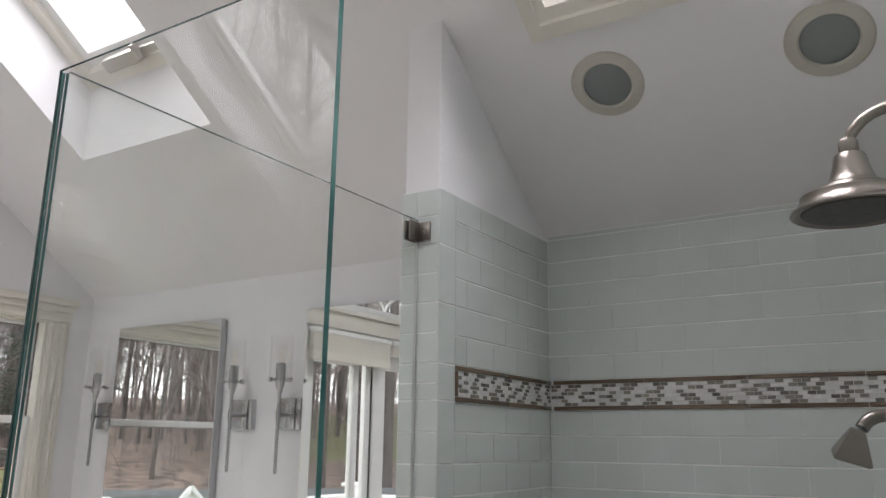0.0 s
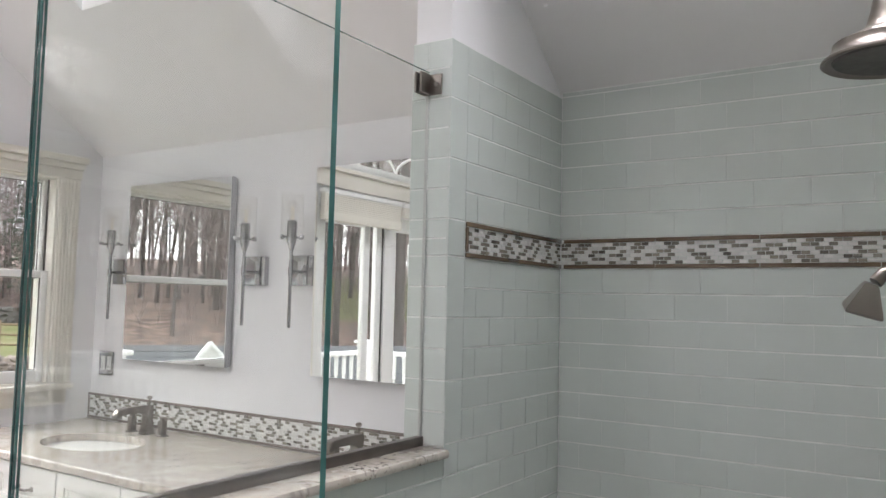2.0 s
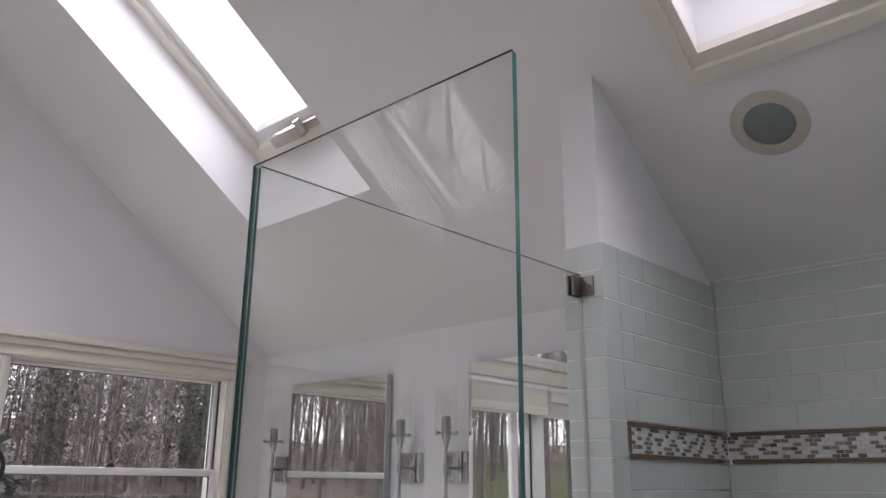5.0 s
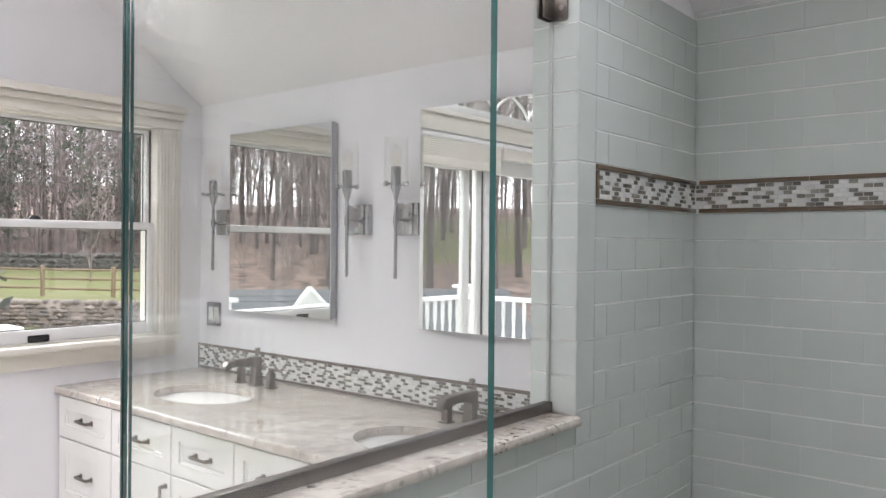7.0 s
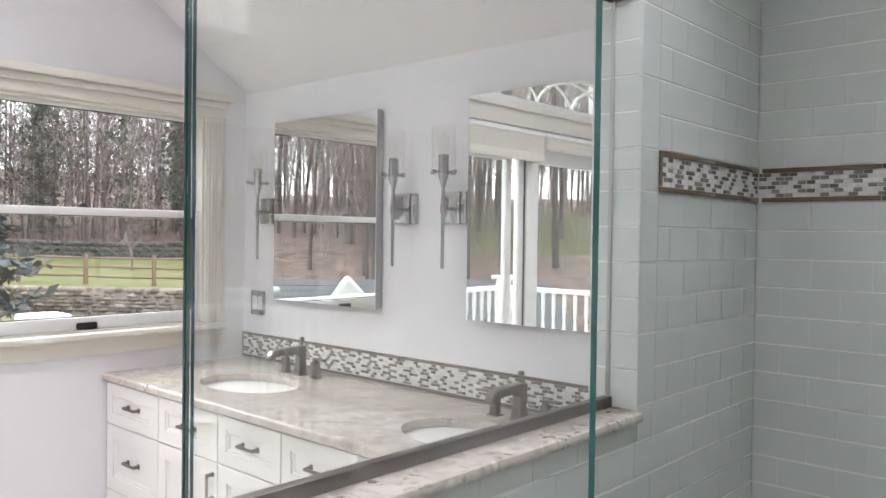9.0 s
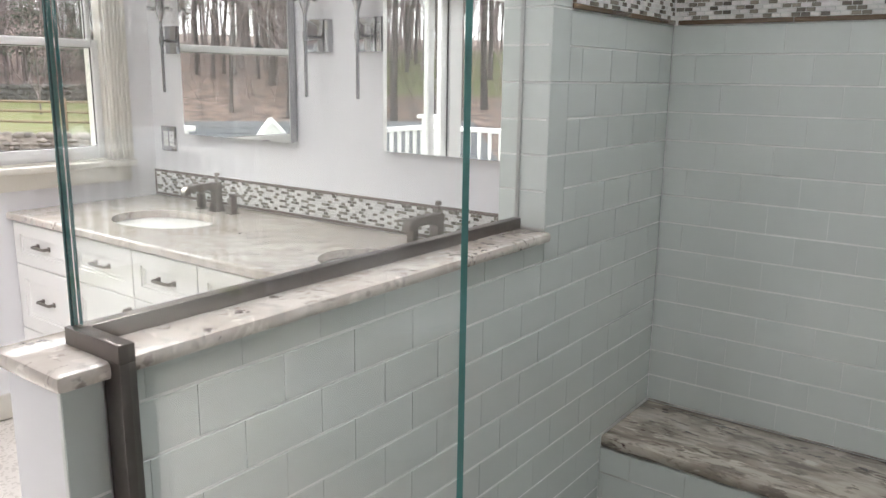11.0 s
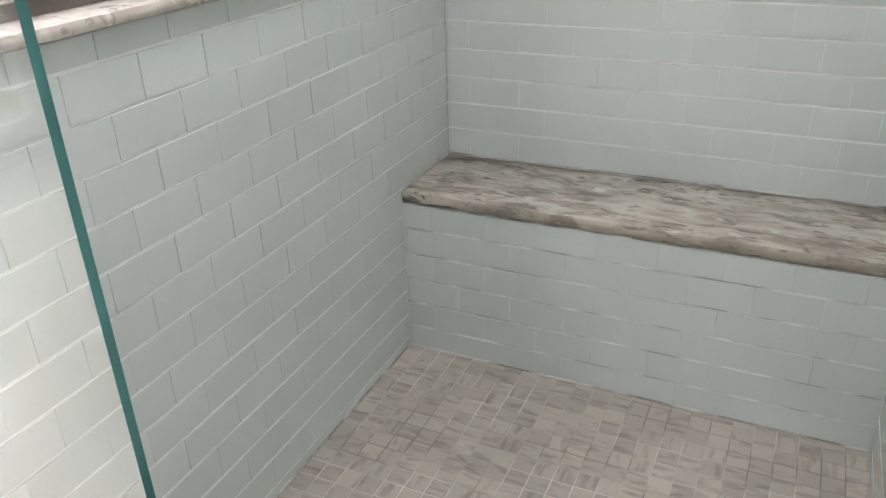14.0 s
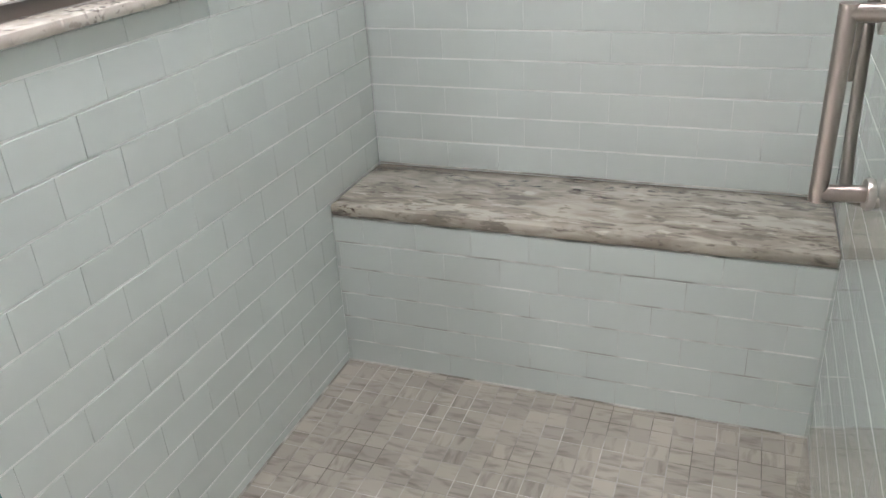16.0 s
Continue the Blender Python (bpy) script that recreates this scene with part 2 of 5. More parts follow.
GLASS = glass_material("shower_glass", (0.985, 0.992, 0.988))
PANE = glass_material("window_glass", (0.97, 0.98, 0.975))
BULB_GLASS = glass_material("lamp_glass", (0.985, 0.982, 0.975))
EDGE = material("glass_edge", (0.12, 0.35, 0.335), 0.10, second=(0.03, 0.15, 0.145), scale=9, stretch=(1, 1, 0.6), blend=0.6, coat=0.6)
FILAMENT = material("amber_filament", (0.75, 0.6, 0.35), 0.4)
CABINET_SIDE = material("dark_mirror_edge", (0.42, 0.42, 0.43), 0.10, 1.0)
PORCELAIN = material("white_porcelain", (0.54, 0.54, 0.545), 0.16)
TUB = material("white_acrylic", (0.80, 0.80, 0.79), 0.12, coat=0.4)
BLACK = material("black_plastic", (0.02, 0.02, 0.02), 0.35)
OUTLET_WHITE = material("white_plastic", (0.82, 0.82, 0.8), 0.3)
LENS = material("frosted_lens", (0.25, 0.265, 0.265), 0.4, scale=12, second=(0.23, 0.25, 0.25))
LAMP_TRIM = material("cream_lamp_trim", (0.58, 0.55, 0.49), 0.4, scale=8)
SHADE = material("cream_shade_fabric", (0.74, 0.71, 0.64), 0.8, scale=30, bump=0.2, bump_scale=300)
STUCK_STONE = material("field_stone", (0.235, 0.195, 0.17), 0.9, scale=4, second=(0.12, 0.105, 0.095), random_amount=0.45, island=True, bump=0.8, bump_scale=12)
LAWN = ground_material("lawn_grass", ((0.105, 0.118, 0.046), (0.14, 0.136, 0.068)), 1.2)
LEAVES = ground_material("leaf_litter", ((0.27, 0.20, 0.17), (0.09, 0.068, 0.06)), 3.0)
SILICONE = material("clear_silicone", (0.42, 0.43, 0.42), 0.35)
EDGE_DARK = material("glass_arris", (0.03, 0.08, 0.08), 0.2)
BARK = material("grey_bark", (0.16, 0.14, 0.13), 0.95, scale=5, second=(0.09, 0.078, 0.072), random_amount=0.3, bump=0.8, bump_scale=14, stretch=(1, 1, 0.3), spec=0.1)
TWIG = material("grey_brown_twigs", (0.29, 0.24, 0.23), 0.95, scale=3, random_amount=0.25, spec=0.1)
NEEDLES = material("evergreen_needles", (0.065, 0.085, 0.06), 0.9, scale=2, second=(0.09, 0.11, 0.08), random_amount=0.3, spec=0.1)
SPRUCE = material("blue_spruce_needles", (0.115, 0.125, 0.125), 0.9, scale=3, second=(0.08, 0.09, 0.088), random_amount=0.2, spec=0.1)
FENCE_WOOD = material("weathered_cedar", (0.22, 0.16, 0.10), 0.9, scale=6, second=(0.16, 0.12, 0.08), bump=0.4, bump_scale=40, stretch=(0.4, 0.4, 3))
# darker stone tone for the distant wall
DARK_STONE = material("dark_field_stone", (0.10, 0.095, 0.085), 0.9, scale=3, second=(0.06, 0.058, 0.052), bump=0.8, bump_scale=10)
SHINGLE = material("grey_shingle", (0.085, 0.088, 0.095), 0.9, scale=9, second=(0.06, 0.063, 0.068), bump=0.5, bump_scale=40)
# for the gaskets, and for the shade painted into the mullion gap
DARK_GASKET_GAP = material("dark_gasket_and_gap", (0.06, 0.055, 0.05), 0.5)
DECK_WHITE = material("white_deck_paint", (0.84, 0.84, 0.84), 0.4, scale=5)
DECK_BOARD = material("grey_deck_board", (0.36, 0.34, 0.31), 0.7, scale=5)
SIDING = material("white_siding", (0.72, 0.72, 0.70), 0.6, scale=5)


# ---- mesh helpers ----
def add_box(bm, x0, x1, y0, y1, z0, z1, bevel=0.0, m=None):
    made = bmesh.ops.create_cube(bm, size=1.0, matrix=Matrix.LocRotScale(((x0 + x1) / 2, (y0 + y1) / 2, (z0 + z1) / 2), None, (abs(x1 - x0), abs(y1 - y0), abs(z1 - z0))))
    verts = made["verts"]
    if bevel:
        edges = list({e for v in verts for e in v.link_edges})
        r = bmesh.ops.bevel(bm, geom=edges, offset=bevel, segments=2, affect="EDGES", profile=0.5)
        verts = list({v for f in r["faces"] for v in f.verts} | {v for v in verts if v.is_valid})
    if m is not None:
        bmesh.ops.transform(bm, matrix=m, verts=verts)
    return verts


def box(x0, x1, y0, y1, z0, z1, bevel=0.0, m=None):
    bm = bmesh.new()
    add_box(bm, x0, x1, y0, y1, z0, z1, bevel, m)
    return bm


def add_lathe(bm, profile, segments=24, m=None):
    """Turns (radius, height) pairs about z."""
    rings = []
    for r, z in profile:
        if r < 1e-6:
            rings.append([bm.verts.new((0, 0, z))])
        else:
            rings.append([bm.verts.new((r * math.cos(2 * math.pi * i / segments), r * math.sin(2 * math.pi * i / segments), z)) for i in range(segments)])
    for a, b in zip(rings, rings[1:]):
        for i in range(segments):
            j = (i + 1) % segments
            if len(a) == 1 and len(b) == 1:
                continue
            face = [a[0], b[j], b[i]] if len(a) == 1 else [a[i], a[j], b[0]] if len(b) == 1 else [a[i], a[j], b[j], b[i]]
            f = bm.faces.new(face)
            f.smooth = True
    if m is not None:
        bmesh.ops.transform(bm, matrix=m, verts=[v for ring in rings for v in ring])
    return bm


def lathe(profile, segments=24, m=None):
    return add_lathe(bmesh.new(), profile, segments, m)


def add_tube(bm, points, radii, segments=12, caps=True):
    """A round tube through the points."""
    pts = [Vector(p) for p in points]
    if not isinstance(radii, (list, tuple)):
        radii = [radii] * len(pts)
    rings = []
    for i, p in enumerate(pts):
        d = (pts[min(i + 1, len(pts) - 1)] - pts[max(i - 1, 0)]).normalized()
        q = d.to_track_quat("Z", "Y")
        rings.append([bm.verts.new(p + q @ Vector((radii[i] * math.cos(2 * math.pi * k / segments), radii[i] * math.sin(2 * math.pi * k / segments), 0))) for k in range(segments)])
    for a, b in zip(rings, rings[1:]):
        shift = min(range(segments), key=lambda s: (a[0].co - b[s].co).length) if segments > 4 else 0
        for k in range(segments):
            f = bm.faces.new([a[k], a[(k + 1) % segments], b[(k + 1 + shift) % segments], b[(k + shift) % segments]])
            f.smooth = True
    if caps:
        bm.faces.new(rings[0][::-1])
        bm.faces.new(rings[-1])
    return bm


def eased(points, steps=6):
    """Rounds a run of points into a smooth path."""
    pts = [Vector(p) for p in points]
    out = []
    for i in range(len(pts) - 1):
        a, b, c, d = pts[max(i - 1, 0)], pts[i], pts[i + 1], pts[min(i + 2, len(pts) - 1)]
        for k in range(steps):
            t = k / steps
            out.append(0.5 * ((2 * b) + (c - a) * t + (2 * a - 5 * b + 4 * c - d) * t * t + (3 * b - a - 3 * c + d) * t ** 3))
    return out + [pts[-1]]


def tube(points, radii, segments=12):
    return add_tube(bmesh.new(), points, radii, segments)


def add_prism(bm, outline, axis, lo, hi):
    """Extrudes a flat outline along an axis. Outline pairs: (y, z) for x, (x, z) for y, (x, y) for z."""
    def at(p, v):
        return {"x": (v, p[0], p[1]), "y": (p[0], v, p[1]), "z": (p[0], p[1], v)}[axis]
    a, b = [bm.verts.new(at(p, lo)) for p in outline], [bm.verts.new(at(p, hi)) for p in outline]
    n = len(outline)
    bm.faces.new(a[::-1])
    bm.faces.new(b)
    for i in range(n):
        bm.faces.new([a[i], a[(i + 1) % n], b[(i + 1) % n], b[i]])
    return bm


def prism(outline, axis, lo, hi):
    return add_prism(bmesh.new(), outline, axis, lo, hi)


def add_slope(bm, x0, x1, y0, y1, d0, d1):
    """A slab that follows the roof slope, from d0 to d1 above the ceiling plane, measured plumb."""
    c = [bm.verts.new((x, y, roof_z(y) + d)) for d in (d0, d1) for x, y in ((x0, y0), (x1, y0), (x1, y1), (x0, y1))]
    for f in ((0, 3, 2, 1), (4, 5, 6, 7), (0, 1, 5, 4), (1, 2, 6, 5), (2, 3, 7, 6), (3, 0, 4, 7)):
        bm.faces.new([c[i] for i in f])
    return bm


def mesh_of(name, bm, mat):
    bmesh.ops.recalc_face_normals(bm, faces=bm.faces)
    me = bpy.data.meshes.new(name)
    bm.to_mesh(me)
    bm.free()
    me.set_sharp_from_angle(angle=radians(32))
    for mm in (mat if isinstance(mat, (list, tuple)) else [mat]):
        me.materials.append(mm)
    return me


def part(name, bm, mat, parent=None, label=""):
    ob = new(name, mesh_of(name, bm, mat))
    if parent is not None:
        ob.parent = parent
    if label:
        ob["label"] = label
    return ob


def thing(name, label, category, group="", kind="", place=None):
    ob = new(name)
    ob.empty_display_size = 0.05
    if place is not None:
        ob.matrix_world = place
    return tagged(ob, label, category, group, kind)


def setting(name, bm, mat, label, category="wall"):
    return tagged(part(name, bm, mat), label, category, "", "structure")


# ---- shell ----
bm = bmesh.new()
add_box(bm, XW - 0.15, XE + 0.12, YS - 0.12, 0.80, -0.12, -0.004)
add_box(bm, XW - 0.15, XL - 0.02, 0.80, YB + 0.13, -0.12, -0.004)
add_box(bm, XR + 0.13, XE + 0.12, 0.80, YB + 0.13, -0.12, -0.004)
floor = setting("floor", bm, FLOOR_TILE, "beige stone tile bathroom floor", "floor")
setting("shower_floor_bed", box(XL - 0.02, XR + 0.13, 0.80, YB + 0.13, -0.12, -0.006), GROUT, "pale grout bed of the shower floor", "floor")
setting("wall_north", box(XW - 0.15, XE + 0.12, YB + 0.008, YB + 0.13, 0, EAVE + 0.05), PAINT, "white painted wall behind vanity and shower")
setting("wall_south", box(XW - 0.15, XE + 0.12, YS - 0.12, YS, 0, EAVE + 0.05), PAINT, "white painted eaves wall")
setting("wall_east", prism([(YS, 0), (YB, 0), (YB, EAVE), (YR, ZR), (YS, EAVE)], "x", XE, XE + 0.12), PAINT, "white painted gable wall")
bm = bmesh.new()
W0, W1, WZ0, WZ1 = 1.25, 2.33, 1.078, 2.070          # window opening
D0, D1, DZ = -1.62, 0.86, 2.21                       # glazed door opening
TZ0, TZ1 = 2.46, 2.82                                # transom opening
lo, hi = XW - 0.15, XW
add_prism(bm, [(YS, 0), (D0, 0), (D0, roof_z(D0)), (YS, EAVE)], "x", lo, hi)
add_prism(bm, [(D0, DZ), (D1, DZ), (D1, TZ0), (D0, TZ0)], "x", lo, hi)
add_prism(bm, [(D0, TZ0), (-1.0, TZ0), (-1.0, roof_z(-1.0)), (D0, roof_z(D0))], "x", lo, hi)
add_prism(bm, [(-1.0, TZ1), (D1, TZ1), (D1, roof_z(D1)), (YR, ZR), (-1.0, roof_z(-1.0))], "x", lo, hi)
add_prism(bm, [(D1, 0), (W0, 0), (W0, roof_z(W0)), (D1, roof_z(D1))], "x", lo, hi)
add_prism(bm, [(W0, 0), (W1, 0), (W1, WZ0), (W0, WZ0)], "x", lo, hi)
add_prism(bm, [(W0, WZ1), (W1, WZ1), (W1, roof_z(W1)), (W0, roof_z(W0))], "x", lo, hi)
add_prism(bm, [(W1, 0), (YB + 0.008, 0), (YB + 0.008, EAVE), (W1, roof_z(W1))], "x", lo, hi)
setting("wall_west", bm, PAINT, "white painted gable wall with window and deck door")

# openings in the slopes: x0, x1, y0, y1, plumb depth
WELLS = [(-2.965, -2.195, 0.86, 1.955, 0.36), (-0.825, -0.165, 0.98, 1.895, 0.22)]
WELLS_SOUTH = [(-2.90, -2.16, -1.60, -0.45, 0.36)]
bm = bmesh.new()
WEST, EAST = XW - 0.15, XE + 0.12


def slope_with_holes(bm, y_lo, y_hi, holes):
    xs = sorted({WEST, EAST, *[h[0] for h in holes], *[h[1] for h in holes]})
    for a, b in zip(xs, xs[1:]):
        hole = [h for h in holes if h[0] <= a and b <= h[1]]
        spans = [(y_lo, hole[0][2]), (hole[0][3], y_hi)] if hole else [(y_lo, y_hi)]
        for p, q in spans:
            add_slope(bm, a, b, p, q, 0.0, 0.10)


slope_with_holes(bm, YR, YB + 0.12, WELLS)
slope_with_holes(bm, YS - 0.12, YR, WELLS_SOUTH)
setting("ceiling", bm, CEILING, "white painted vaulted ceiling with skylight wells", "ceiling")


def skylight(index, hole, casing, f=0.055, g=0.045):
    x0, x1, y0, y1, d = hole
    bm = bmesh.new()
    t = 0.03
    for a, b in ((x0 - t, x0), (x1, x1 + t)):
        add_slope(bm, a, b, y0, y1, 0.10, d)
    for p, q in ((y0 - t, y0), (y1, y1 + t)):
        add_slope(bm, x0 - t, x1 + t, p, q, 0.10, d)
    well = tagged(part("skylight_well_%d" % index, bm, CEILING), "white painted plumb skylight well", "skylight well", "", "structure")
    unit = tagged(new("skylight_%d" % index), "roof window with cream frame set in its well", "skylight", "", "structure")
    for a, b, p, q in ((x0, x0 + f, y0, y1), (x1 - f, x1, y0, y1), (x0 + f, x1 - f, y0, y0 + f), (x0 + f, x1 - f, y1 - f, y1)):
        part("outer_frame", add_slope(bmesh.new(), a, b, p, q, d - 0.045, d + 0.02), TRIM, unit)
    for a, b, p, q in ((x0 + f, x0 + f + g, y0 + f, y1 - f), (x1 - f - g, x1 - f, y0 + f, y1 - f), (x0 + f + g, x1 - f - g, y0 + f, y0 + f + g), (x0 + f + g, x1 - f - g, y1 - f - g, y1 - f)):
        part("sash_frame", add_slope(bmesh.new(), a, b, p, q, d - 0.015, d + 0.035), SASH, unit)
    part("pane", add_slope(bmesh.new(), x0 + f + g, x1 - f - g, y0 + f + g, y1 - f - g, d + 0.01, d + 0.016), PANE, unit)
    if casing:
        for w0, w1, drop in ((0.0, 0.03, 0.022), (0.03, 0.065, 0.034), (0.065, 0.075, 0.02)):
            for a, b, p, q in ((x0 - w1, x0 - w0, y0 - w1, y1 + w1), (x1 + w0, x1 + w1, y0 - w1, y1 + w1), (x0 - w0, x1 + w0, y0 - w1, y0 - w0), (x0 - w0, x1 + w0, y1 + w0, y1 + w1)):
                part("casing", add_slope(bmesh.new(), a, b, p, q, -drop, 0.001), TRIM, unit)
    return unit


skylight(1, WELLS[0], False)
skylight(2, WELLS[1], True)
skylight(3, WELLS_SOUTH[0], False, 0.032, 0.03)

# shower partitions
bm = bmesh.new()
add_prism(bm, [(YP + 0.008, 0), (YB, 0), (YB, EAVE + 0.02), (YP + 0.008, roof_z(YP + 0.008) + 0.02)], "x", XP + 0.006, XL - 0.008)
add_box(bm, XP, XL - 0.008, YH, YP + 0.008, 0, 1.109)
setting("wall_pier", bm, PAINT, "white painted half wall and full-height pier of the shower")
bm = bmesh.new()
add_prism(bm, [(0.74, 0), (YB, 0), (YB, EAVE + 0.02), (0.74, roof_z(0.74) + 0.02)], "x", XR + 0.008, XR + 0.13)
setting("wall_shower_east", bm, PAINT, "white painted partition on the shower valve side")

# ---- window and deck door in the west wall ----
def double_hung():
    w = tagged(new("window_1"), "white double-hung window with cream fluted casing", "window", "", "structure")
    x = XW
    # jambs, head and sill lining
    j = 0.012
    for a, b, c, d in ((W0, W0 + j, WZ0, WZ1), (W1 - j, W1, WZ0, WZ1), (W0 + j, W1 - j, WZ1 - 0.008, WZ1), (W0 + j, W1 - j, WZ0, WZ0 + 0.008)):
        part("jamb", box(x - 0.15, x - 0.002, a, b, c, d), TRIM, w)
    for a in (W0 + j, W1 - j - 0.006):
        part("track", box(x - 0.068, x - 0.060, a, a + 0.006, 1.615, WZ1 - 0.008), DARK_GASKET_GAP, w, "dark balance track")
    mid = 1.597
    # upper sash outside, lower sash inside
    for name, sx, z0, z1, lo, hi in (("upper_sash", x - 0.105, mid - 0.02, WZ1 - 0.008, 0.034, 0.018), ("lower_sash", x - 0.062, WZ0 + 0.008, mid + 0.018, 0.056, 0.034)):
        a, b = W0 + j + 0.001, W1 - j - 0.001
        r = 0.026 if name == "upper_sash" else 0.032
        bm = bmesh.new()
        add_box(bm, sx, sx + 0.035, a, a + r, z0, z1, 0.004)
        add_box(bm, sx, sx + 0.035, b - r, b, z0, z1, 0.004)
        add_box(bm, sx, sx + 0.035, a + r, b - r, z1 - hi, z1, 0.004)
        add_box(bm, sx, sx + 0.035, a + r, b - r, z0, z0 + lo, 0.004)
        sash = part(name, bm, SASH, w)
        part("pane", box(sx + 0.014, sx + 0.018, a + r - 0.004, b - r + 0.004, z0 + lo - 0.004, z1 - hi + 0.004), PANE, sash)
        bm = bmesh.new()
        for c, d, e, f in ((a + r, a + r + 0.004, z0 + lo, z1 - hi), (b - r - 0.004, b - r, z0 + lo, z1 - hi), (a + r + 0.004, b - r - 0.004, z1 - hi - 0.004, z1 - hi), (a + r + 0.004, b - r - 0.004, z0 + lo, z0 + lo + 0.004)):
            add_box(bm, sx + 0.019, sx + 0.024, c, d, e, f)
        part("gasket", bm, DARK_GASKET_GAP, sash, "dark glazing gasket")
    part("sash_lock", lathe([(0, 0.018), (0.012, 0.018), (0.022, 0.006), (0.024, 0), (0, 0)], 16, pose(x - 0.045, 1.77, mid + 0.018) @ Matrix.Diagonal((0.7, 1.3, 1, 1))), BLACK, w, "black sash lock")
    bm = box(x - 0.03, x - 0.020, 1.735, 1.825, 1.088, 1.118, 0.006)
    add_box(bm, x - 0.022, x - 0.018, 1.75, 1.81, 1.096, 1.110, 0.001)
    part("sash_lift", bm, BLACK, w, "black recessed sash lift")
    # fluted casings, stool, apron and stepped head
    for a, b in ((W0 - 0.105, W0), (W1, W1 + 0.105)):
        bm = box(x, x + 0.012, a, b, WZ0, WZ1, 0.002)
        for k in range(5):
            c = a + 0.018 + k * (0.105 - 0.036) / 4
            add_box(bm, x + 0.010, x + 0.0155, c - 0.008, c + 0.008, WZ0, WZ1, 0.0025)
        part("casing", bm, TRIM, w)
    part("stool", box(x - 0.02, x + 0.055, W0 - 0.125, W1 + 0.10, WZ0 - 0.028, WZ0, 0.008), TRIM, w)
    part("apron", box(x, x + 0.018, W0 - 0.10, W1 + 0.085, WZ0 - 0.100, WZ0 - 0.028, 0.004), TRIM, w)
    bm = box(x, x + 0.025, W0 - 0.11, W1 + 0.107, WZ1, WZ1 + 0.045, 0.003)
    add_box(bm, x, x + 0.045, W0 - 0.12, W1 + 0.11, WZ1 + 0.045, WZ1 + 0.075, 0.008)
    add_box(bm, x, x + 0.068, W0 - 0.14, W1 + 0.115, WZ1 + 0.075, WZ1 + 0.108, 0.006)
    part("head_casing", bm, TRIM, w)
    return w


double_hung()


def deck_door():
    d = tagged(new("door_1"), "white sliding glass deck door with transom above", "door", "", "structure")
    x = XW
    for a, b, z0, z1 in ((D0, D0 + 0.04, 0, DZ), (D1 - 0.04, D1, 0, DZ), (D0 + 0.04, D1 - 0.04, DZ - 0.04, DZ), (D0 + 0.04, D1 - 0.04, 0, 0.03)):
        part("frame", box(x - 0.14, x - 0.002, a, b, z0, z1, 0.003), SASH, d)
    spans = ((0.205, D1 - 0.042, x - 0.077, 0.067, 0.105), (D0 + 0.042, 0.123, x - 0.077, 0.105, 0.084))
    for a, b, px, s0, s1 in spans:
        bm = bmesh.new()
        add_box(bm, px, px + 0.042, a, a + s0, 0.03, DZ - 0.042, 0.004)
        add_box(bm, px, px + 0.042, b - s1, b, 0.03, DZ - 0.042, 0.004)
        add_box(bm, px, px + 0.042, a + s0, b - s1, DZ - 0.15, DZ - 0.042, 0.004)
        add_box(bm, px, px + 0.042, a + s0, b - s1, 0.03, 0.20, 0.004)
        leaf = part("door_leaf", bm, SASH, d)
        part("pane", box(px + 0.017, px + 0.022, a + s0 - 0.004, b - s1 + 0.004, 0.19, DZ - 0.14), PANE, leaf)
    part("mullion", box(x - 0.034, x - 0.014, -0.097, 0.047, 0.03, DZ - 0.041, 0.004), SASH, d)
    # dark strip painted in for the shade of the gap between mullion and leaf
    part("mullion_gasket", box(x - 0.034, x - 0.03, 0.0475, 0.062, 0.03, DZ - 0.042), DARK_GASKET_GAP, d)
    # casing and moulded header shelf below the transom
    for a, b in ((D0 - 0.11, D0), (D1, D1 + 0.11)):
        part("casing", box(x, x + 0.02, a, b, 0, DZ + 0.03, 0.004), TRIM, d)
    bm = box(x, x + 0.03, D0 - 0.12, D1 + 0.12, 2.30, 2.415, 0.004)
    add_box(bm, x, x + 0.055, D0 - 0.13, D1 + 0.13, 2.415, 2.445, 0.006)
    part("header", bm, TRIM, d)
    for a, b, z0, z1 in ((-1.0, -0.95, TZ0, TZ1), (D1 - 0.05, D1, TZ0, TZ1), (-0.95, D1 - 0.05, TZ0, TZ0 + 0.05), (-0.95, D1 - 0.05, TZ1 - 0.05, TZ1)):
        part("transom_frame", box(x - 0.12, x - 0.002, a, b, z0, z1, 0.003), SASH, d)
    # interlaced curved glazing bars of the transom
    reach = 0.93
    for k in range(5):
        for side in (-1, 1):
            cy, pts = D1 - 0.05 - k * reach / 2, []
            for i in range(13):
                u = radians(90) * i / 12
                y, z = cy - reach * (1 - math.cos(u)) if side < 0 else cy - reach + reach * (1 - math.cos(u)), TZ0 + 0.04 + (TZ1 - TZ0 - 0.08) * math.sin(u)
                if -0.95 < y < D1 - 0.05:
                    pts.append((x - 0.055, y, z))
            if len(pts) > 2:
                part("glazing_bar", tube(pts, 0.011, 6), SASH, d)
    part("transom_pane", box(x - 0.07, x - 0.065, -0.952, D1 - 0.048, TZ0 + 0.048, TZ1 - 0.048), PANE, d)
    return d


deck_door()


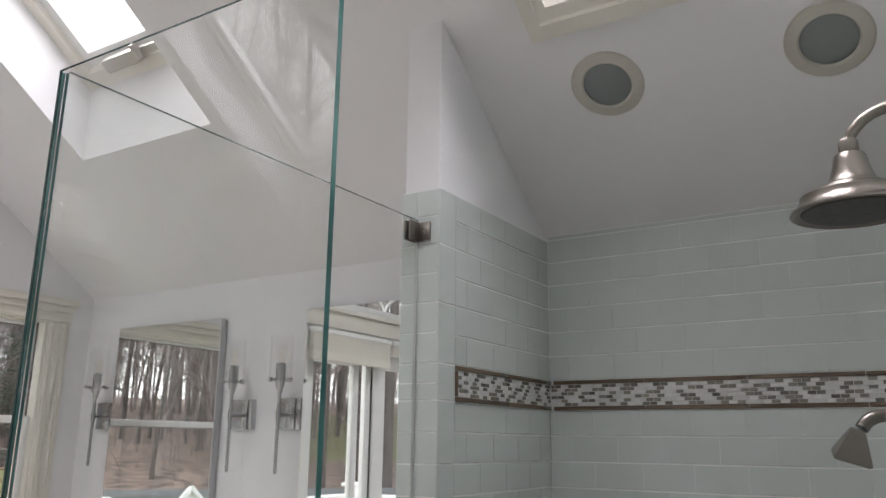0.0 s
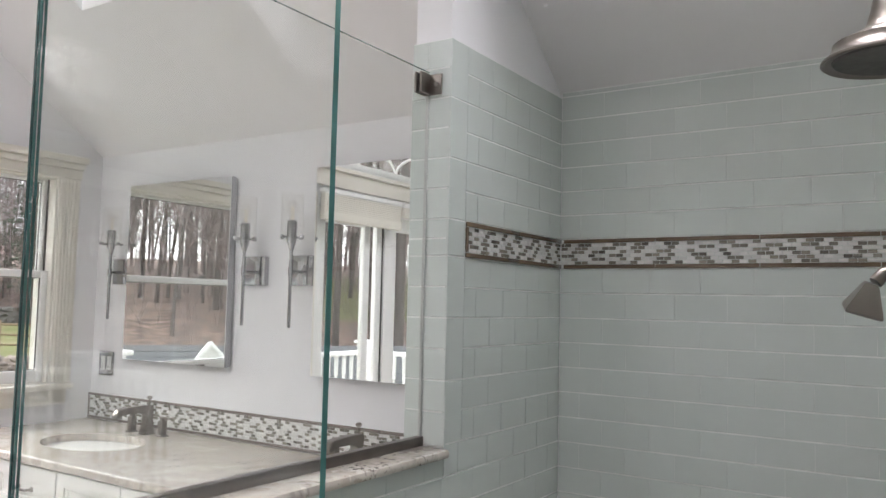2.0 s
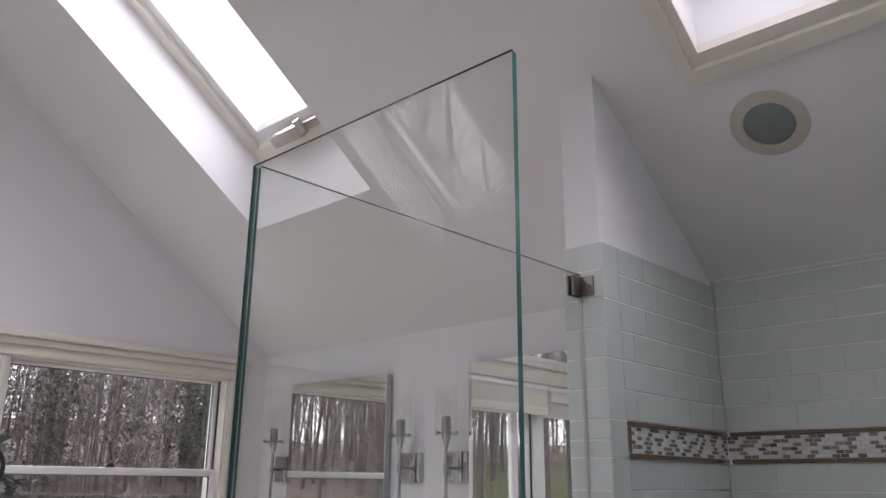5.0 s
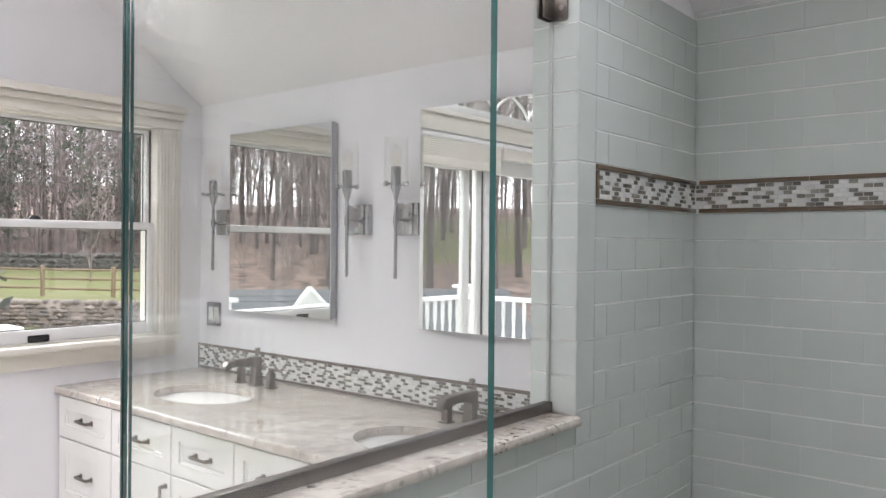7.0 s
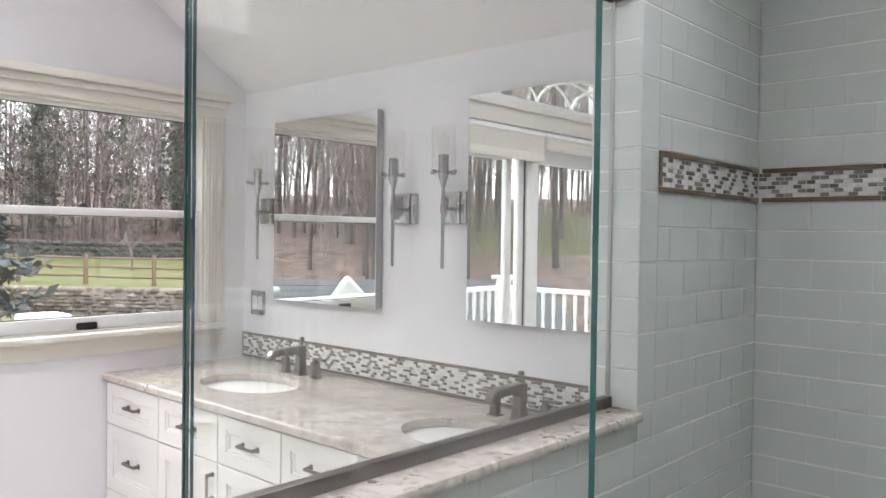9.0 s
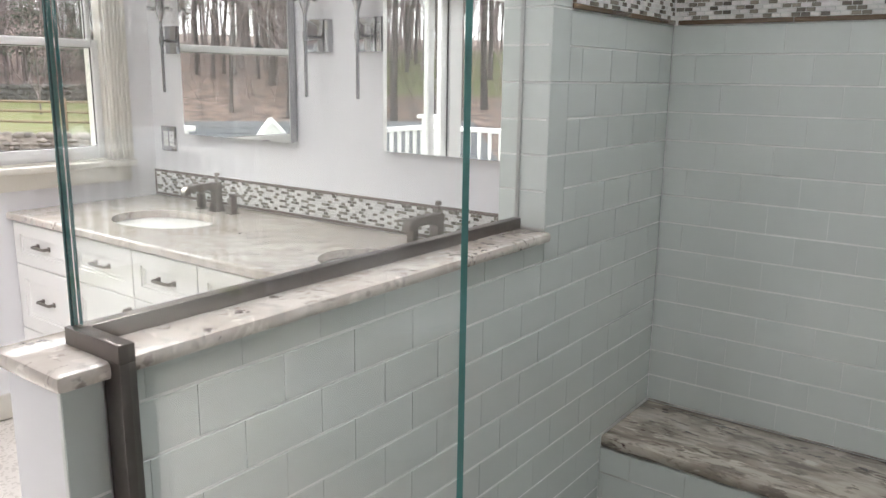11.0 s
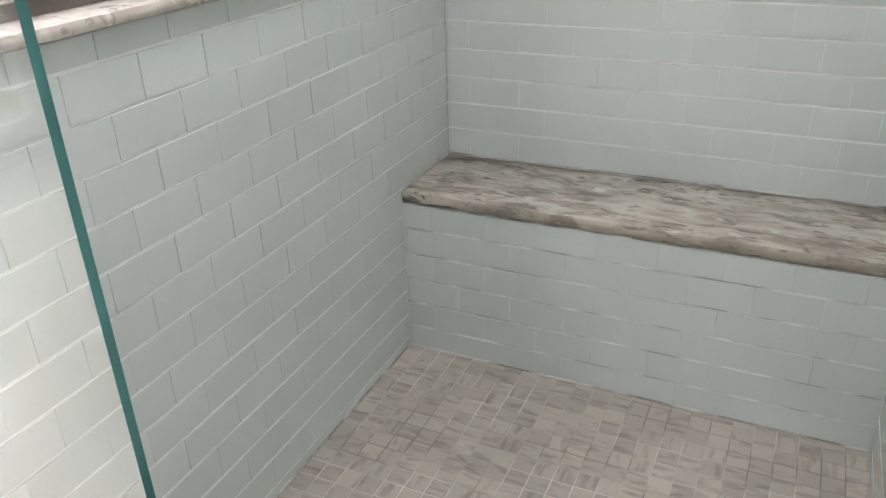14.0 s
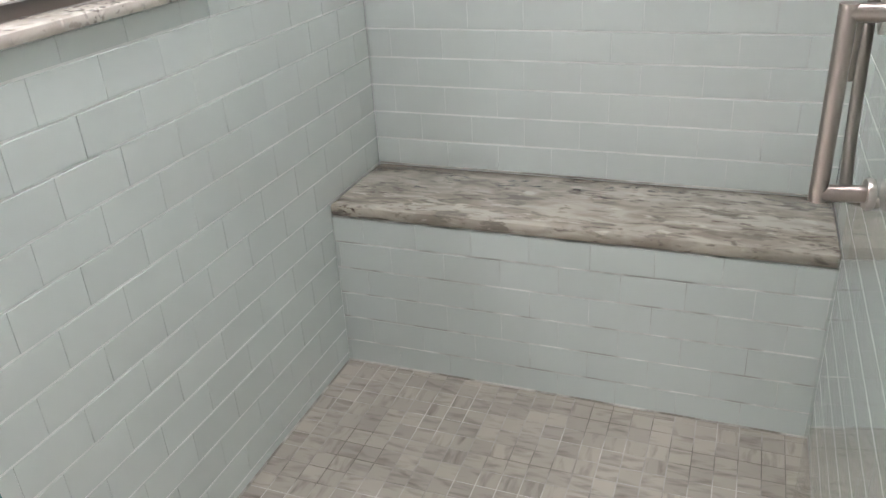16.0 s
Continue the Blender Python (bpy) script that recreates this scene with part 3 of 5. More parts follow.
def roller_shade(y0, y1, low):
    s = thing("window_shade", "cream pleated shade drawn up above the glass door", "shade", "shades over the deck door")
    part("headrail", box(XW + 0.022, XW + 0.075, y0, y1, 2.245, 2.275, 0.004), SASH, s)
    bm = bmesh.new()
    n = int((2.245 - low - 0.06) / 0.013)
    h = (2.245 - low - 0.06) / n
    for k in range(n):
        add_box(bm, XW + 0.026 + 0.003 * (k % 2), XW + 0.068, y0 + 0.01, y1 - 0.01, low + 0.06 + k * h, low + 0.06 + (k + 1) * h - 0.001, 0.003)
    part("pleats", bm, SHADE, s)
    part("bottom_rail", box(XW + 0.024, XW + 0.07, y0 + 0.006, y1 - 0.006, low, low + 0.06, 0.004), SHADE, s)
    return s


roller_shade(-0.055, D1 - 0.01, 2.06)
roller_shade(D0 + 0.01, -0.085, 2.165)
setting("baseboard", box(XW, XW + 0.016, D1 + 0.11, 1.87, 0, 0.11, 0.004), TRIM, "white painted baseboard under the window", "baseboard")


# ---- skylight opener ----
def opener():
    o = thing("skylight_motor", "brushed nickel chain motor under the roof window", "motor")
    x0, x1, y0, y1, d = WELLS[0]
    yb = y1 - 0.055
    z = roof_z(yb) + d - 0.05
    part("motor_body", box(-0.15, 0.05, -0.03, 0.03, -0.035, 0.02, 0.01, pose(-2.60, yb - 0.02, z, -36, 0, 0)), NICKEL, o)
    part("bracket", box(0.0, 0.16, -0.02, 0.02, -0.018, 0.018, 0.006, pose(-2.55, yb - 0.02, z + 0.005, -36, 0, 0)), NICKEL, o)
    part("chain_guide", lathe([(0, -0.03), (0.018, -0.03), (0.018, 0.03), (0, 0.03)], 14, pose(-2.545, yb - 0.045, z - 0.005, 54, 0, 0)), NICKEL, o)
    return o


opener()


# ---- recessed lamps ----
def downlight(x, y, radius, mirrored=False):
    zc = roof_z(y)
    lean = 35.87 if mirrored else -35.87
    lamp = thing("recessed_light", "round recessed ceiling light with cream trim and frosted lens", "ceiling light", "recessed lights", "", pose(x, y, zc, lean))
    r = radius
    part("trim_ring", lathe([(r * 0.66, 0.002), (r * 0.66, -0.006), (r * 0.7, -0.009), (r * 0.96, -0.005), (r, -0.001), (r, 0.002)], 48), LAMP_TRIM, lamp)
    part("lens", lathe([(0, -0.003), (r * 0.6, -0.0035), (r * 0.655, -0.001), (r * 0.655, 0.002)], 40), LENS, lamp, "grey frosted glass lens")
    return lamp


downlight(-0.742, 2.131, 0.105)
downlight(-0.170, 2.147, 0.105)
downlight(-3.20, -1.33, 0.10, True)


# ---- granite caps, bench, curb ----
def slab(name, x0, x1, y0, y1, z0, z1, mat, label, category):
    bm = bmesh.new()
    add_box(bm, x0, x1, y0, y1, z0, z1, 0.008)
    ob = part(name, bm, mat)
    return tagged(ob, label, category)


slab("granite_slab", XP - 0.02, XL + 0.018, YH - 0.012, YP + 0.004, 1.110, 1.133, GRANITE, "cream speckled granite cap on the half wall", "granite cap")
slab("bench_seat", XL + 0.001, XR - 0.001, YBENCH - 0.004, YB - 0.001, BENCH - 0.034, BENCH, GRANITE_BENCH, "grey-brown veined granite bench seat in the shower", "bench seat")
setting("bench_base", box(XL, XR, YBENCH + 0.008, YB, 0, BENCH - 0.036), GROUT, "tiled masonry base of the shower bench", "bench base")
setting("curb", box(XL + 0.001, XR + 0.008, 0.745, 0.86, -0.004, 0.08, 0.006), GRANITE, "cream granite shower curb", "curb")


# ---- glass enclosure ----
def sheet(name, outline, axis, lo, hi, parent, cut):
    """A pane whose broad faces are clear; the cut edges that lie towards the given ways are green."""
    bm = prism(outline, axis, lo, hi)
    bmesh.ops.recalc_face_normals(bm, faces=bm.faces)
    for f in bm.faces:
        f.material_index = 1 if any(f.normal.dot(Vector(c)) > 0.9 for c in cut) else 0
    return part(name, bm, [GLASS, EDGE], parent)


GTOP = 2.106
side = thing("side_glass_panel", "frameless clear glass panel on the half wall", "glass panel")
sheet("pane", [(YG + 0.0055, 1.155), (YP - 0.003, 1.155), (YP - 0.003, GTOP), (YG + 0.0055, GTOP)], "x", XG - 0.0045, XG + 0.0045, side, ((0, -1, 0),))
part("top_arris", box(XG + 0.003, XG + 0.005, YG + 0.007, YP - 0.003, GTOP, GTOP + 0.002), EDGE_DARK, side)
bm = box(XG - 0.011, XG + 0.011, YG - 0.004, YP - 0.001, 1.1335, 1.157, 0.001)
part("channel", bm, CHANNEL, side, "brushed nickel glass channel")
bm = box(XG - 0.006, XG + 0.045, YP - 0.0065, YP - 0.001, 2.045, 2.10, 0.0015)
add_box(bm, XG - 0.0115, XG - 0.0047, YP - 0.05, YP - 0.001, 2.045, 2.10, 0.0015)
add_box(bm, XG + 0.0047, XG + 0.0115, YP - 0.05, YP - 0.0066, 2.045, 2.10, 0.0015)
part("wall_clamp", bm, BRONZE_NICKEL, side, "square bronze-toned glass clamp")
part("wall_seal", box(XG - 0.0048, XG + 0.0048, YP - 0.0045, YP - 0.001, 1.158, 2.044, 0.001), SILICONE, side, "pale silicone bead")
part("screw", lathe([(0, -0.003), (0.006, -0.003), (0.006, 0.003), (0, 0.003)], 12, pose(XG + 0.03, YP - 0.0075, 2.072, 90)), NICKEL, side)

front = thing("front_glass_panel", "frameless clear glass panel with green cut edge", "glass panel")
XE_PANEL = -0.611
sheet("pane", [(XL + 0.034, 0.085), (XE_PANEL, 0.085), (XE_PANEL, GTOP), (XG - 0.005, GTOP), (XG - 0.005, 1.155), (XL + 0.034, 1.155)], "y", YG - 0.0045, YG + 0.0045, front, ((1, 0, 0), (-1, 0, 0)))
part("top_arris", box(XG - 0.005, XE_PANEL, YG - 0.005, YG - 0.003, GTOP, GTOP + 0.002), EDGE_DARK, front)
part("corner_arris", box(XG - 0.005, XG - 0.001, YG - 0.0055, YG - 0.003, 1.158, GTOP), EDGE_DARK, front)
bm = box(XG - 0.011, XL + 0.0368, YG - 0.0112, YG + 0.0108, 1.1335, 1.1568, 0.001)
add_box(bm, XL + 0.0005, XL + 0.0365, YG - 0.011, YG + 0.011, 0.085, 1.1333, 0.001)
part("channel", bm, CHANNEL, front, "brushed nickel glass channel")
part("sill_channel", box(XL + 0.03, XE_PANEL, YG - 0.011, YG + 0.011, 0.0805, 0.0845), CHANNEL, front)


# ---- open shower door with back-to-back pull ----
def shower_door():
    hinge = Vector((XR - 0.022, 0.812, 0))
    turn = math.degrees(math.atan2(0.60, -0.070))
    d = thing("shower_door", "frameless clear glass shower door standing open", "door", "", "", pose(hinge.x, hinge.y, 0, 0, 0, turn))
    bm = box(0.012, 0.69, -0.005, 0.005, 0.095, GTOP)
    bmesh.ops.recalc_face_normals(bm, faces=bm.faces)
    for f in bm.faces:
        f.material_index = 0
    part("pane", bm, [GLASS, EDGE], d)
    for z in (0.35, 1.85):
        part("hinge", box(-0.012, 0.06, -0.014, 0.014, z, z + 0.09, 0.003), BRONZE_NICKEL, d)
    for s in (1, -1):
        reach, r, x, z0, z1 = 0.060 * s, 0.0095, 0.605, 0.970, 1.162
        bm = bmesh.new()
        add_tube(bm, [(x, reach, z0 - r), (x, reach, z1 + r)], r, 20)
        for z in (z0, z1):
            add_tube(bm, [(x, 0.006 * s, z), (x, reach, z)], r, 20)
        pull = part("pull_handle", bm, WARM_NICKEL, d, "square-cornered brushed nickel pull")
        for z in (z0, z1):
            part("washer", lathe([(0, 0.0), (0.017, 0.0), (0.018, 0.004), (0.017, 0.008), (0, 0.008)], 24, pose(x, 0.0055 * s, z, -90 * s)), NICKEL, pull)
    return d


shower_door()


# ---- shower fittings ----
def rain_head():
    h = thing("rain_shower", "large brushed nickel bell shower head on a curved arm", "shower head")
    x, y = -0.125, 1.66
    part("arm", tube(eased([(XR + 0.01, y, 2.108), (0.02, y, 2.114), (-0.04, y, 2.112), (-0.085, y, 2.100), (-0.112, y, 2.078), (-0.123, y, 2.058), (x, y, 2.043)]), 0.0105, 16), BRONZE_NICKEL, h)
    part("flange", lathe([(0, 0), (0.03, 0), (0.028, 0.008), (0.012, 0.016), (0, 0.016)], 24, pose(XR, y, 2.108, 0, -90, 0)), BRONZE_NICKEL, h)
    part("collar", lathe([(0, 2.060), (0.0145, 2.060), (0.017, 2.056), (0.017, 2.036), (0.013, 2.030), (0, 2.030)], 8, pose(x, y, 0)), BRONZE_NICKEL, h)
    bell = [(0, 2.031), (0.024, 2.031), (0.027, 2.027), (0.030, 2.010), (0.0367, 1.988), (0.042, 1.977), (0.048, 1.9725), (0.056, 1.970), (0.0605, 1.966), (0.063, 1.960), (0.0687, 1.957), (0.086, 1.9555),
            (0.090, 1.953), (0.091, 1.946), (0.0935, 1.940), (0.099, 1.932), (0.108, 1.926), (0.109, 1.922), (0.106, 1.920), (0.098, 1.925), (0, 1.928)]
    part("bell", lathe(bell, 56, pose(x, y, 0)), BRONZE_NICKEL, h)
    part("spray_face", lathe([(0, 1.921), (0.088, 1.922), (0.092, 1.926)], 32, pose(x, y, 0)), DARK_GASKET_GAP, h, "dark nozzle face")
    return h


rain_head()


def hand_shower():
    h = thing("hand_shower", "small flared square hand shower on a curved arm", "shower head")
    m = pose(-0.164, 1.60, 1.516, 10, 16, 12)
    bm = bmesh.new()
    rings = []
    for half, z in ((0.009, 0.030), (0.012, 0.025), (0.027, -0.014), (0.028, -0.019), (0.024, -0.022)):
        rings.append([bm.verts.new((half * a, half * 1.3 * b, z)) for a, b in ((-1, -1), (1, -1), (1, 1), (-1, 1))])
    for a, b in zip(rings, rings[1:]):
        for k in range(4):
            bm.faces.new([a[k], a[(k + 1) % 4], b[(k + 1) % 4], b[k]])
    bm.faces.new(rings[0])
    bm.faces.new(rings[-1])
    bmesh.ops.transform(bm, matrix=m, verts=bm.verts)
    part("spray_head", bm, BRONZE_NICKEL, h)
    part("neck", tube(eased([(-0.150, 1.606, 1.546), (-0.138, 1.612, 1.560), (-0.115, 1.62, 1.567), (-0.07, 1.62, 1.562), (-0.02, 1.62, 1.55), (0.05, 1.62, 1.53), (XR + 0.005, 1.62, 1.52)]), 0.011, 14), BRONZE_NICKEL, h)
    part("flange", lathe([(0, 0), (0.028, 0), (0.026, 0.008), (0.012, 0.014), (0, 0.014)], 24, pose(XR, 1.62, 1.52, 0, -90, 0)), BRONZE_NICKEL, h)
    return h


hand_shower()


def valve():
    v = thing("shower_valve", "brushed nickel shower valve with a long lever on the tiled wall", "valve")
    y, z = 1.99, 1.05
    part("plate", lathe([(0, 0), (0.075, 0), (0.073, 0.006), (0.03, 0.012), (0.028, 0.045), (0, 0.045)], 36, pose(XR, y, z, 0, -90, 0)), NICKEL, v)
    part("lever", box(-0.006, 0.006, -0.009, 0.009, -0.105, 0.012, 0.003, pose(XR - 0.075, y - 0.005, z, 0, 0, 0)), BRONZE_NICKEL, v)
    part("stem", tube([(XR - 0.04, y, z), (XR - 0.078, y, z)], 0.010, 14), NICKEL, v)
    return v


valve()


def slide_bar():
    b = thing("grab_bar", "curved brushed nickel bar on the tiled shower wall", "grab bar")
    y = 1.95
    part("bar", tube(eased([(XR + 0.004, y + 0.14, 1.12), (XR - 0.03, y + 0.13, 1.11), (XR - 0.05, y + 0.11, 1.06), (XR - 0.056, y + 0.06, 0.93), (XR - 0.056, y + 0.015, 0.80), (XR - 0.05, y, 0.755), (XR - 0.02, y - 0.005, 0.745), (XR + 0.004, y - 0.005, 0.745)]), 0.0105, 14), BRONZE_NICKEL, b)
    return b


slide_bar()


# ---- vanity ----
def front_panel(bm, x0, x1, z0, z1, y, rail=0.055):
    """A cabinet front in one piece: flat frame, stepped moulding, recessed centre."""
    g = 0.0025
    x0, x1, z0, z1 = x0 + g, x1 - g, z0 + g, z1 - g
    rings = []
    for inset, depth in ((0, 0.02), (0, 0.002), (0.002, 0), (rail, 0), (rail + 0.001, 0.006), (rail + 0.010, 0.0065), (rail + 0.013, 0.0115)):
        rings.append([bm.verts.new(p) for p in ((x0 + inset, y + depth, z0 + inset), (x1 - inset, y + depth, z0 + inset), (x1 - inset, y + depth, z1 - inset), (x0 + inset, y + depth, z1 - inset))])
    for a, b in zip(rings, rings[1:]):
        for k in range(4):
            bm.faces.new([a[k], a[(k + 1) % 4], b[(k + 1) % 4], b[k]])
    bm.faces.new(rings[-1])
    bm.faces.new(rings[0][::-1])


def bar_pull(parent, x, z, y, upright=False):
    bm = bmesh.new()
    m = pose(x, y, z, 0, 90 if upright else 0, 0)
    add_box(bm, -0.05, 0.05, -0.030, -0.021, -0.005, 0.005, 0.002, m)
    for s in (-1, 1):
        add_box(bm, s * 0.044 - 0.006, s * 0.044 + 0.006, -0.026, 0.001, -0.006, 0.006, 0.002, m)
        add_box(bm, s * 0.044 - 0.009, s * 0.044 + 0.009, -0.003, 0.001, -0.010, 0.010, 0.001, m)
    part("handle", bm, BRONZE_NICKEL, parent, "dark brushed nickel bar pull")


YV = 1.855
COLUMNS = (-3.681, -3.23, -2.80, -2.42, -2.04, -1.66, XP - 0.008)
for k, (a, b) in enumerate(zip(COLUMNS, COLUMNS[1:])):
    unit = thing("vanity_cabinet", "white painted vanity drawer unit" if k in (0, 5) else "white painted vanity unit with drawer over door", "cabinet", "vanity cabinets")
    part("body", box(a + 0.001, b - 0.001, YV + 0.021, YB - 0.001, 0.10, COUNTER - 0.032), CABINET, unit)
    part("toe_kick", box(a + 0.001, b - 0.001, YV + 0.08, YB - 0.002, 0, 0.10), CABINET, unit)
    zs = ((0.675, 0.858), (0.39, 0.675), (0.11, 0.39)) if k in (0, 5) else ((0.675, 0.858), (0.11, 0.675))
    for i, (z0, z1) in enumerate(zs):
        drawer = i == 0 or len(zs) == 3
        bm = bmesh.new()
        front_panel(bm, a, b, z0, z1, YV, 0.05 if i == 0 else 0.058)
        leaf = part("drawer" if drawer else "door", bm, CABINET, unit)
        if drawer:
            bar_pull(leaf, (a + b) / 2, (z0 + z1) / 2, YV + 0.0115)
        else:
            bar_pull(leaf, b - 0.03, z1 - 0.09, YV + 0.0005, True)

SINKS = ((-3.055, 2.165), (-1.865, 2.165))
SRX, SRY = 0.25, 0.175


def counter():
    """Granite top with two oval cut-outs, made as rings of quads."""
    bm = bmesh.new()
    x0, x1, y0, y1 = XW + 0.001, XP - 0.002, YV - 0.012, YB - 0.001
    top, low = COUNTER, COUNTER - 0.030
    cuts = [x0, (SINKS[0][0] + SINKS[1][0]) / 2, x1]
    n = 48
    for (cx, cy), a, b in zip(SINKS, cuts, cuts[1:]):
        rim, edge, rim_low = [], [], []
        for i in range(n):
            t = 2 * math.pi * (i + 0.5) / n
            c, s = math.cos(t), math.sin(t)
            rim.append(bm.verts.new((cx + SRX * c, cy + SRY * s, top)))
            rim_low.append(bm.verts.new((cx + SRX * c, cy + SRY * s, low)))
            k = min(((b - cx) if c > 0 else (cx - a)) / max(abs(c), 1e-6), ((y1 - cy) if s > 0 else (cy - y0)) / max(abs(s), 1e-6))
            edge.append(bm.verts.new((cx + k * c, cy + k * s, top)))
        for i in range(n):
            j = (i + 1) % n
            bm.faces.new([rim[i], edge[i], edge[j], rim[j]])
            bm.faces.new([rim[i], rim[j], rim_low[j], rim_low[i]])
        for px, py, q in ((b, y1, 0), (a, y1, 1), (a, y0, 2), (b, y0, 3)):
            v = bm.verts.new((px, py, top))
            i = min(range(n), key=lambda k: abs(((k + 1) / n * 2 * math.pi) - (math.atan2(py - cy, px - cx) % (2 * math.pi))))
            bm.faces.new([edge[i], v, edge[(i + 1) % n]])
    # rounded front edge and underside
    prof = [(y0, top), (y0 - 0.006, top - 0.003), (y0 - 0.008, top - 0.008), (y0 - 0.008, low + 0.004), (y0 - 0.004, low), (y0 + 0.02, low)]
    for (p, q) in zip(prof, prof[1:]):
        vs = [bm.verts.new(c) for c in ((x0, *p), (x1, *p), (x1, *q), (x0, *q))]
        bm.faces.new(vs)
    ob = part("countertop", bm, GRANITE)
    return tagged(ob, "cream speckled granite vanity top with two oval cut-outs", "countertop")


counter()
for cx, cy in SINKS:
    prof = [(0.0, -0.155), (0.03, -0.155), (0.13, -0.147), (0.205, -0.115), (0.242, -0.05), (0.256, 0.0), (0.275, 0.0)]
    basin = thing("sink_basin", "white porcelain oval undermount basin", "sink", "vanity sinks", "", pose(cx, cy, COUNTER - 0.031))
    part("bowl", lathe(prof, 40, Matrix.Diagonal((1, SRY / SRX, 1, 1))), PORCELAIN, basin)
    part("drain", lathe([(0, -0.150), (0.018, -0.150), (0.021, -0.154)], 20), NICKEL, basin, "nickel drain")


def faucet(x, y):
    f = thing("faucet", "brushed nickel widespread faucet with two lever handles", "faucet", "vanity faucets", "", pose(x, y, COUNTER))
    bm = bmesh.new()
    for half, z0, z1 in ((0.027, 0, 0.006), (0.023, 0.006, 0.014)):
        add_box(bm, -half, half, -half, half, z0, z1, 0.003)
    rings = []
    for hx, hy, z, dy in ((0.022, 0.022, 0.012, 0), (0.0175, 0.0165, 0.04, 0), (0.017, 0.0165, 0.08, 0.001), (0.018, 0.019, 0.112, 0.002)):
        rings.append([bm.verts.new((hx * a, dy + hy * b, z)) for a, b in ((-1, -1), (1, -1), (1, 1), (-1, 1))])
    for a, b in zip(rings, rings[1:]):
        for k in range(4):
            bm.faces.new([a[k], a[(k + 1) % 4], b[(k + 1) % 4], b[k]])
    bm.faces.new(rings[-1])
    part("column", bm, BRONZE_NICKEL, f)
    bm = prism([(0.022, 0.126), (-0.05, 0.127), (-0.13, 0.124), (-0.155, 0.117), (-0.166, 0.102), (-0.167, 0.084), (-0.145, 0.084), (-0.141, 0.096), (-0.12, 0.100), (-0.045, 0.099), (-0.022, 0.092), (-0.014, 0.078), (0.022, 0.09)], "x", -0.017, 0.017)
    bmesh.ops.bevel(bm, geom=bm.edges[:], offset=0.003, segments=2, affect="EDGES")
    part("spout", bm, BRONZE_NICKEL, f)
    part("lift_rod", lathe([(0, 0.120), (0.004, 0.120), (0.004, 0.15), (0.011, 0.153), (0.012, 0.162), (0.008, 0.166), (0, 0.166)], 14, pose(0, 0.008, 0)), BRONZE_NICKEL, f)
    for s in (-1, 1):
        bm = bmesh.new()
        add_box(bm, s * 0.105 - 0.022, s * 0.105 + 0.022, -0.022, 0.022, 0, 0.007, 0.003)
        add_box(bm, s * 0.105 - 0.015, s * 0.105 + 0.015, -0.015, 0.015, 0.006, 0.068, 0.004)
        add_box(bm, s * 0.105 - 0.008, s * 0.105 + 0.008, -0.008, 0.008, 0.066, 0.078, 0.001)
        h = part("handle", bm, BRONZE_NICKEL, f)
        part("lever", box(s * 0.105 - 0.012, s * 0.105 + s * 0.062, -0.010, 0.010, 0.077, 0.086, 0.003), BRONZE_NICKEL, h)
    return f


faucet(-3.055, 2.425)
faucet(-1.865, 2.425)


# ---- mirrors and sconces ----
def mirror_cabinet(x0, x1):
    c = thing("medicine_cabinet", "frameless mirrored medicine cabinet on the white wall", "mirror cabinet", "mirror cabinets")
    z0, z1, yf = 1.203, 2.035, 2.516
    part("body", box(x0 + 0.004, x1 - 0.004, yf + 0.024, YB + 0.007, z0 + 0.004, z1 - 0.004, 0.002), CABINET_SIDE, c)
    door = part("mirror_door", box(x0, x1, yf + 0.0015, yf + 0.021, z0, z1), CABINET_SIDE, c)
    part("mirror_face", box(x0 + 0.001, x1 - 0.001, yf - 0.003, yf + 0.001, z0 + 0.001, z1 - 0.001), MIRROR, door, "silvered mirror glass")
    return c


mirror_cabinet(-3.381, -2.676)
mirror_cabinet(-2.182, -1.476)


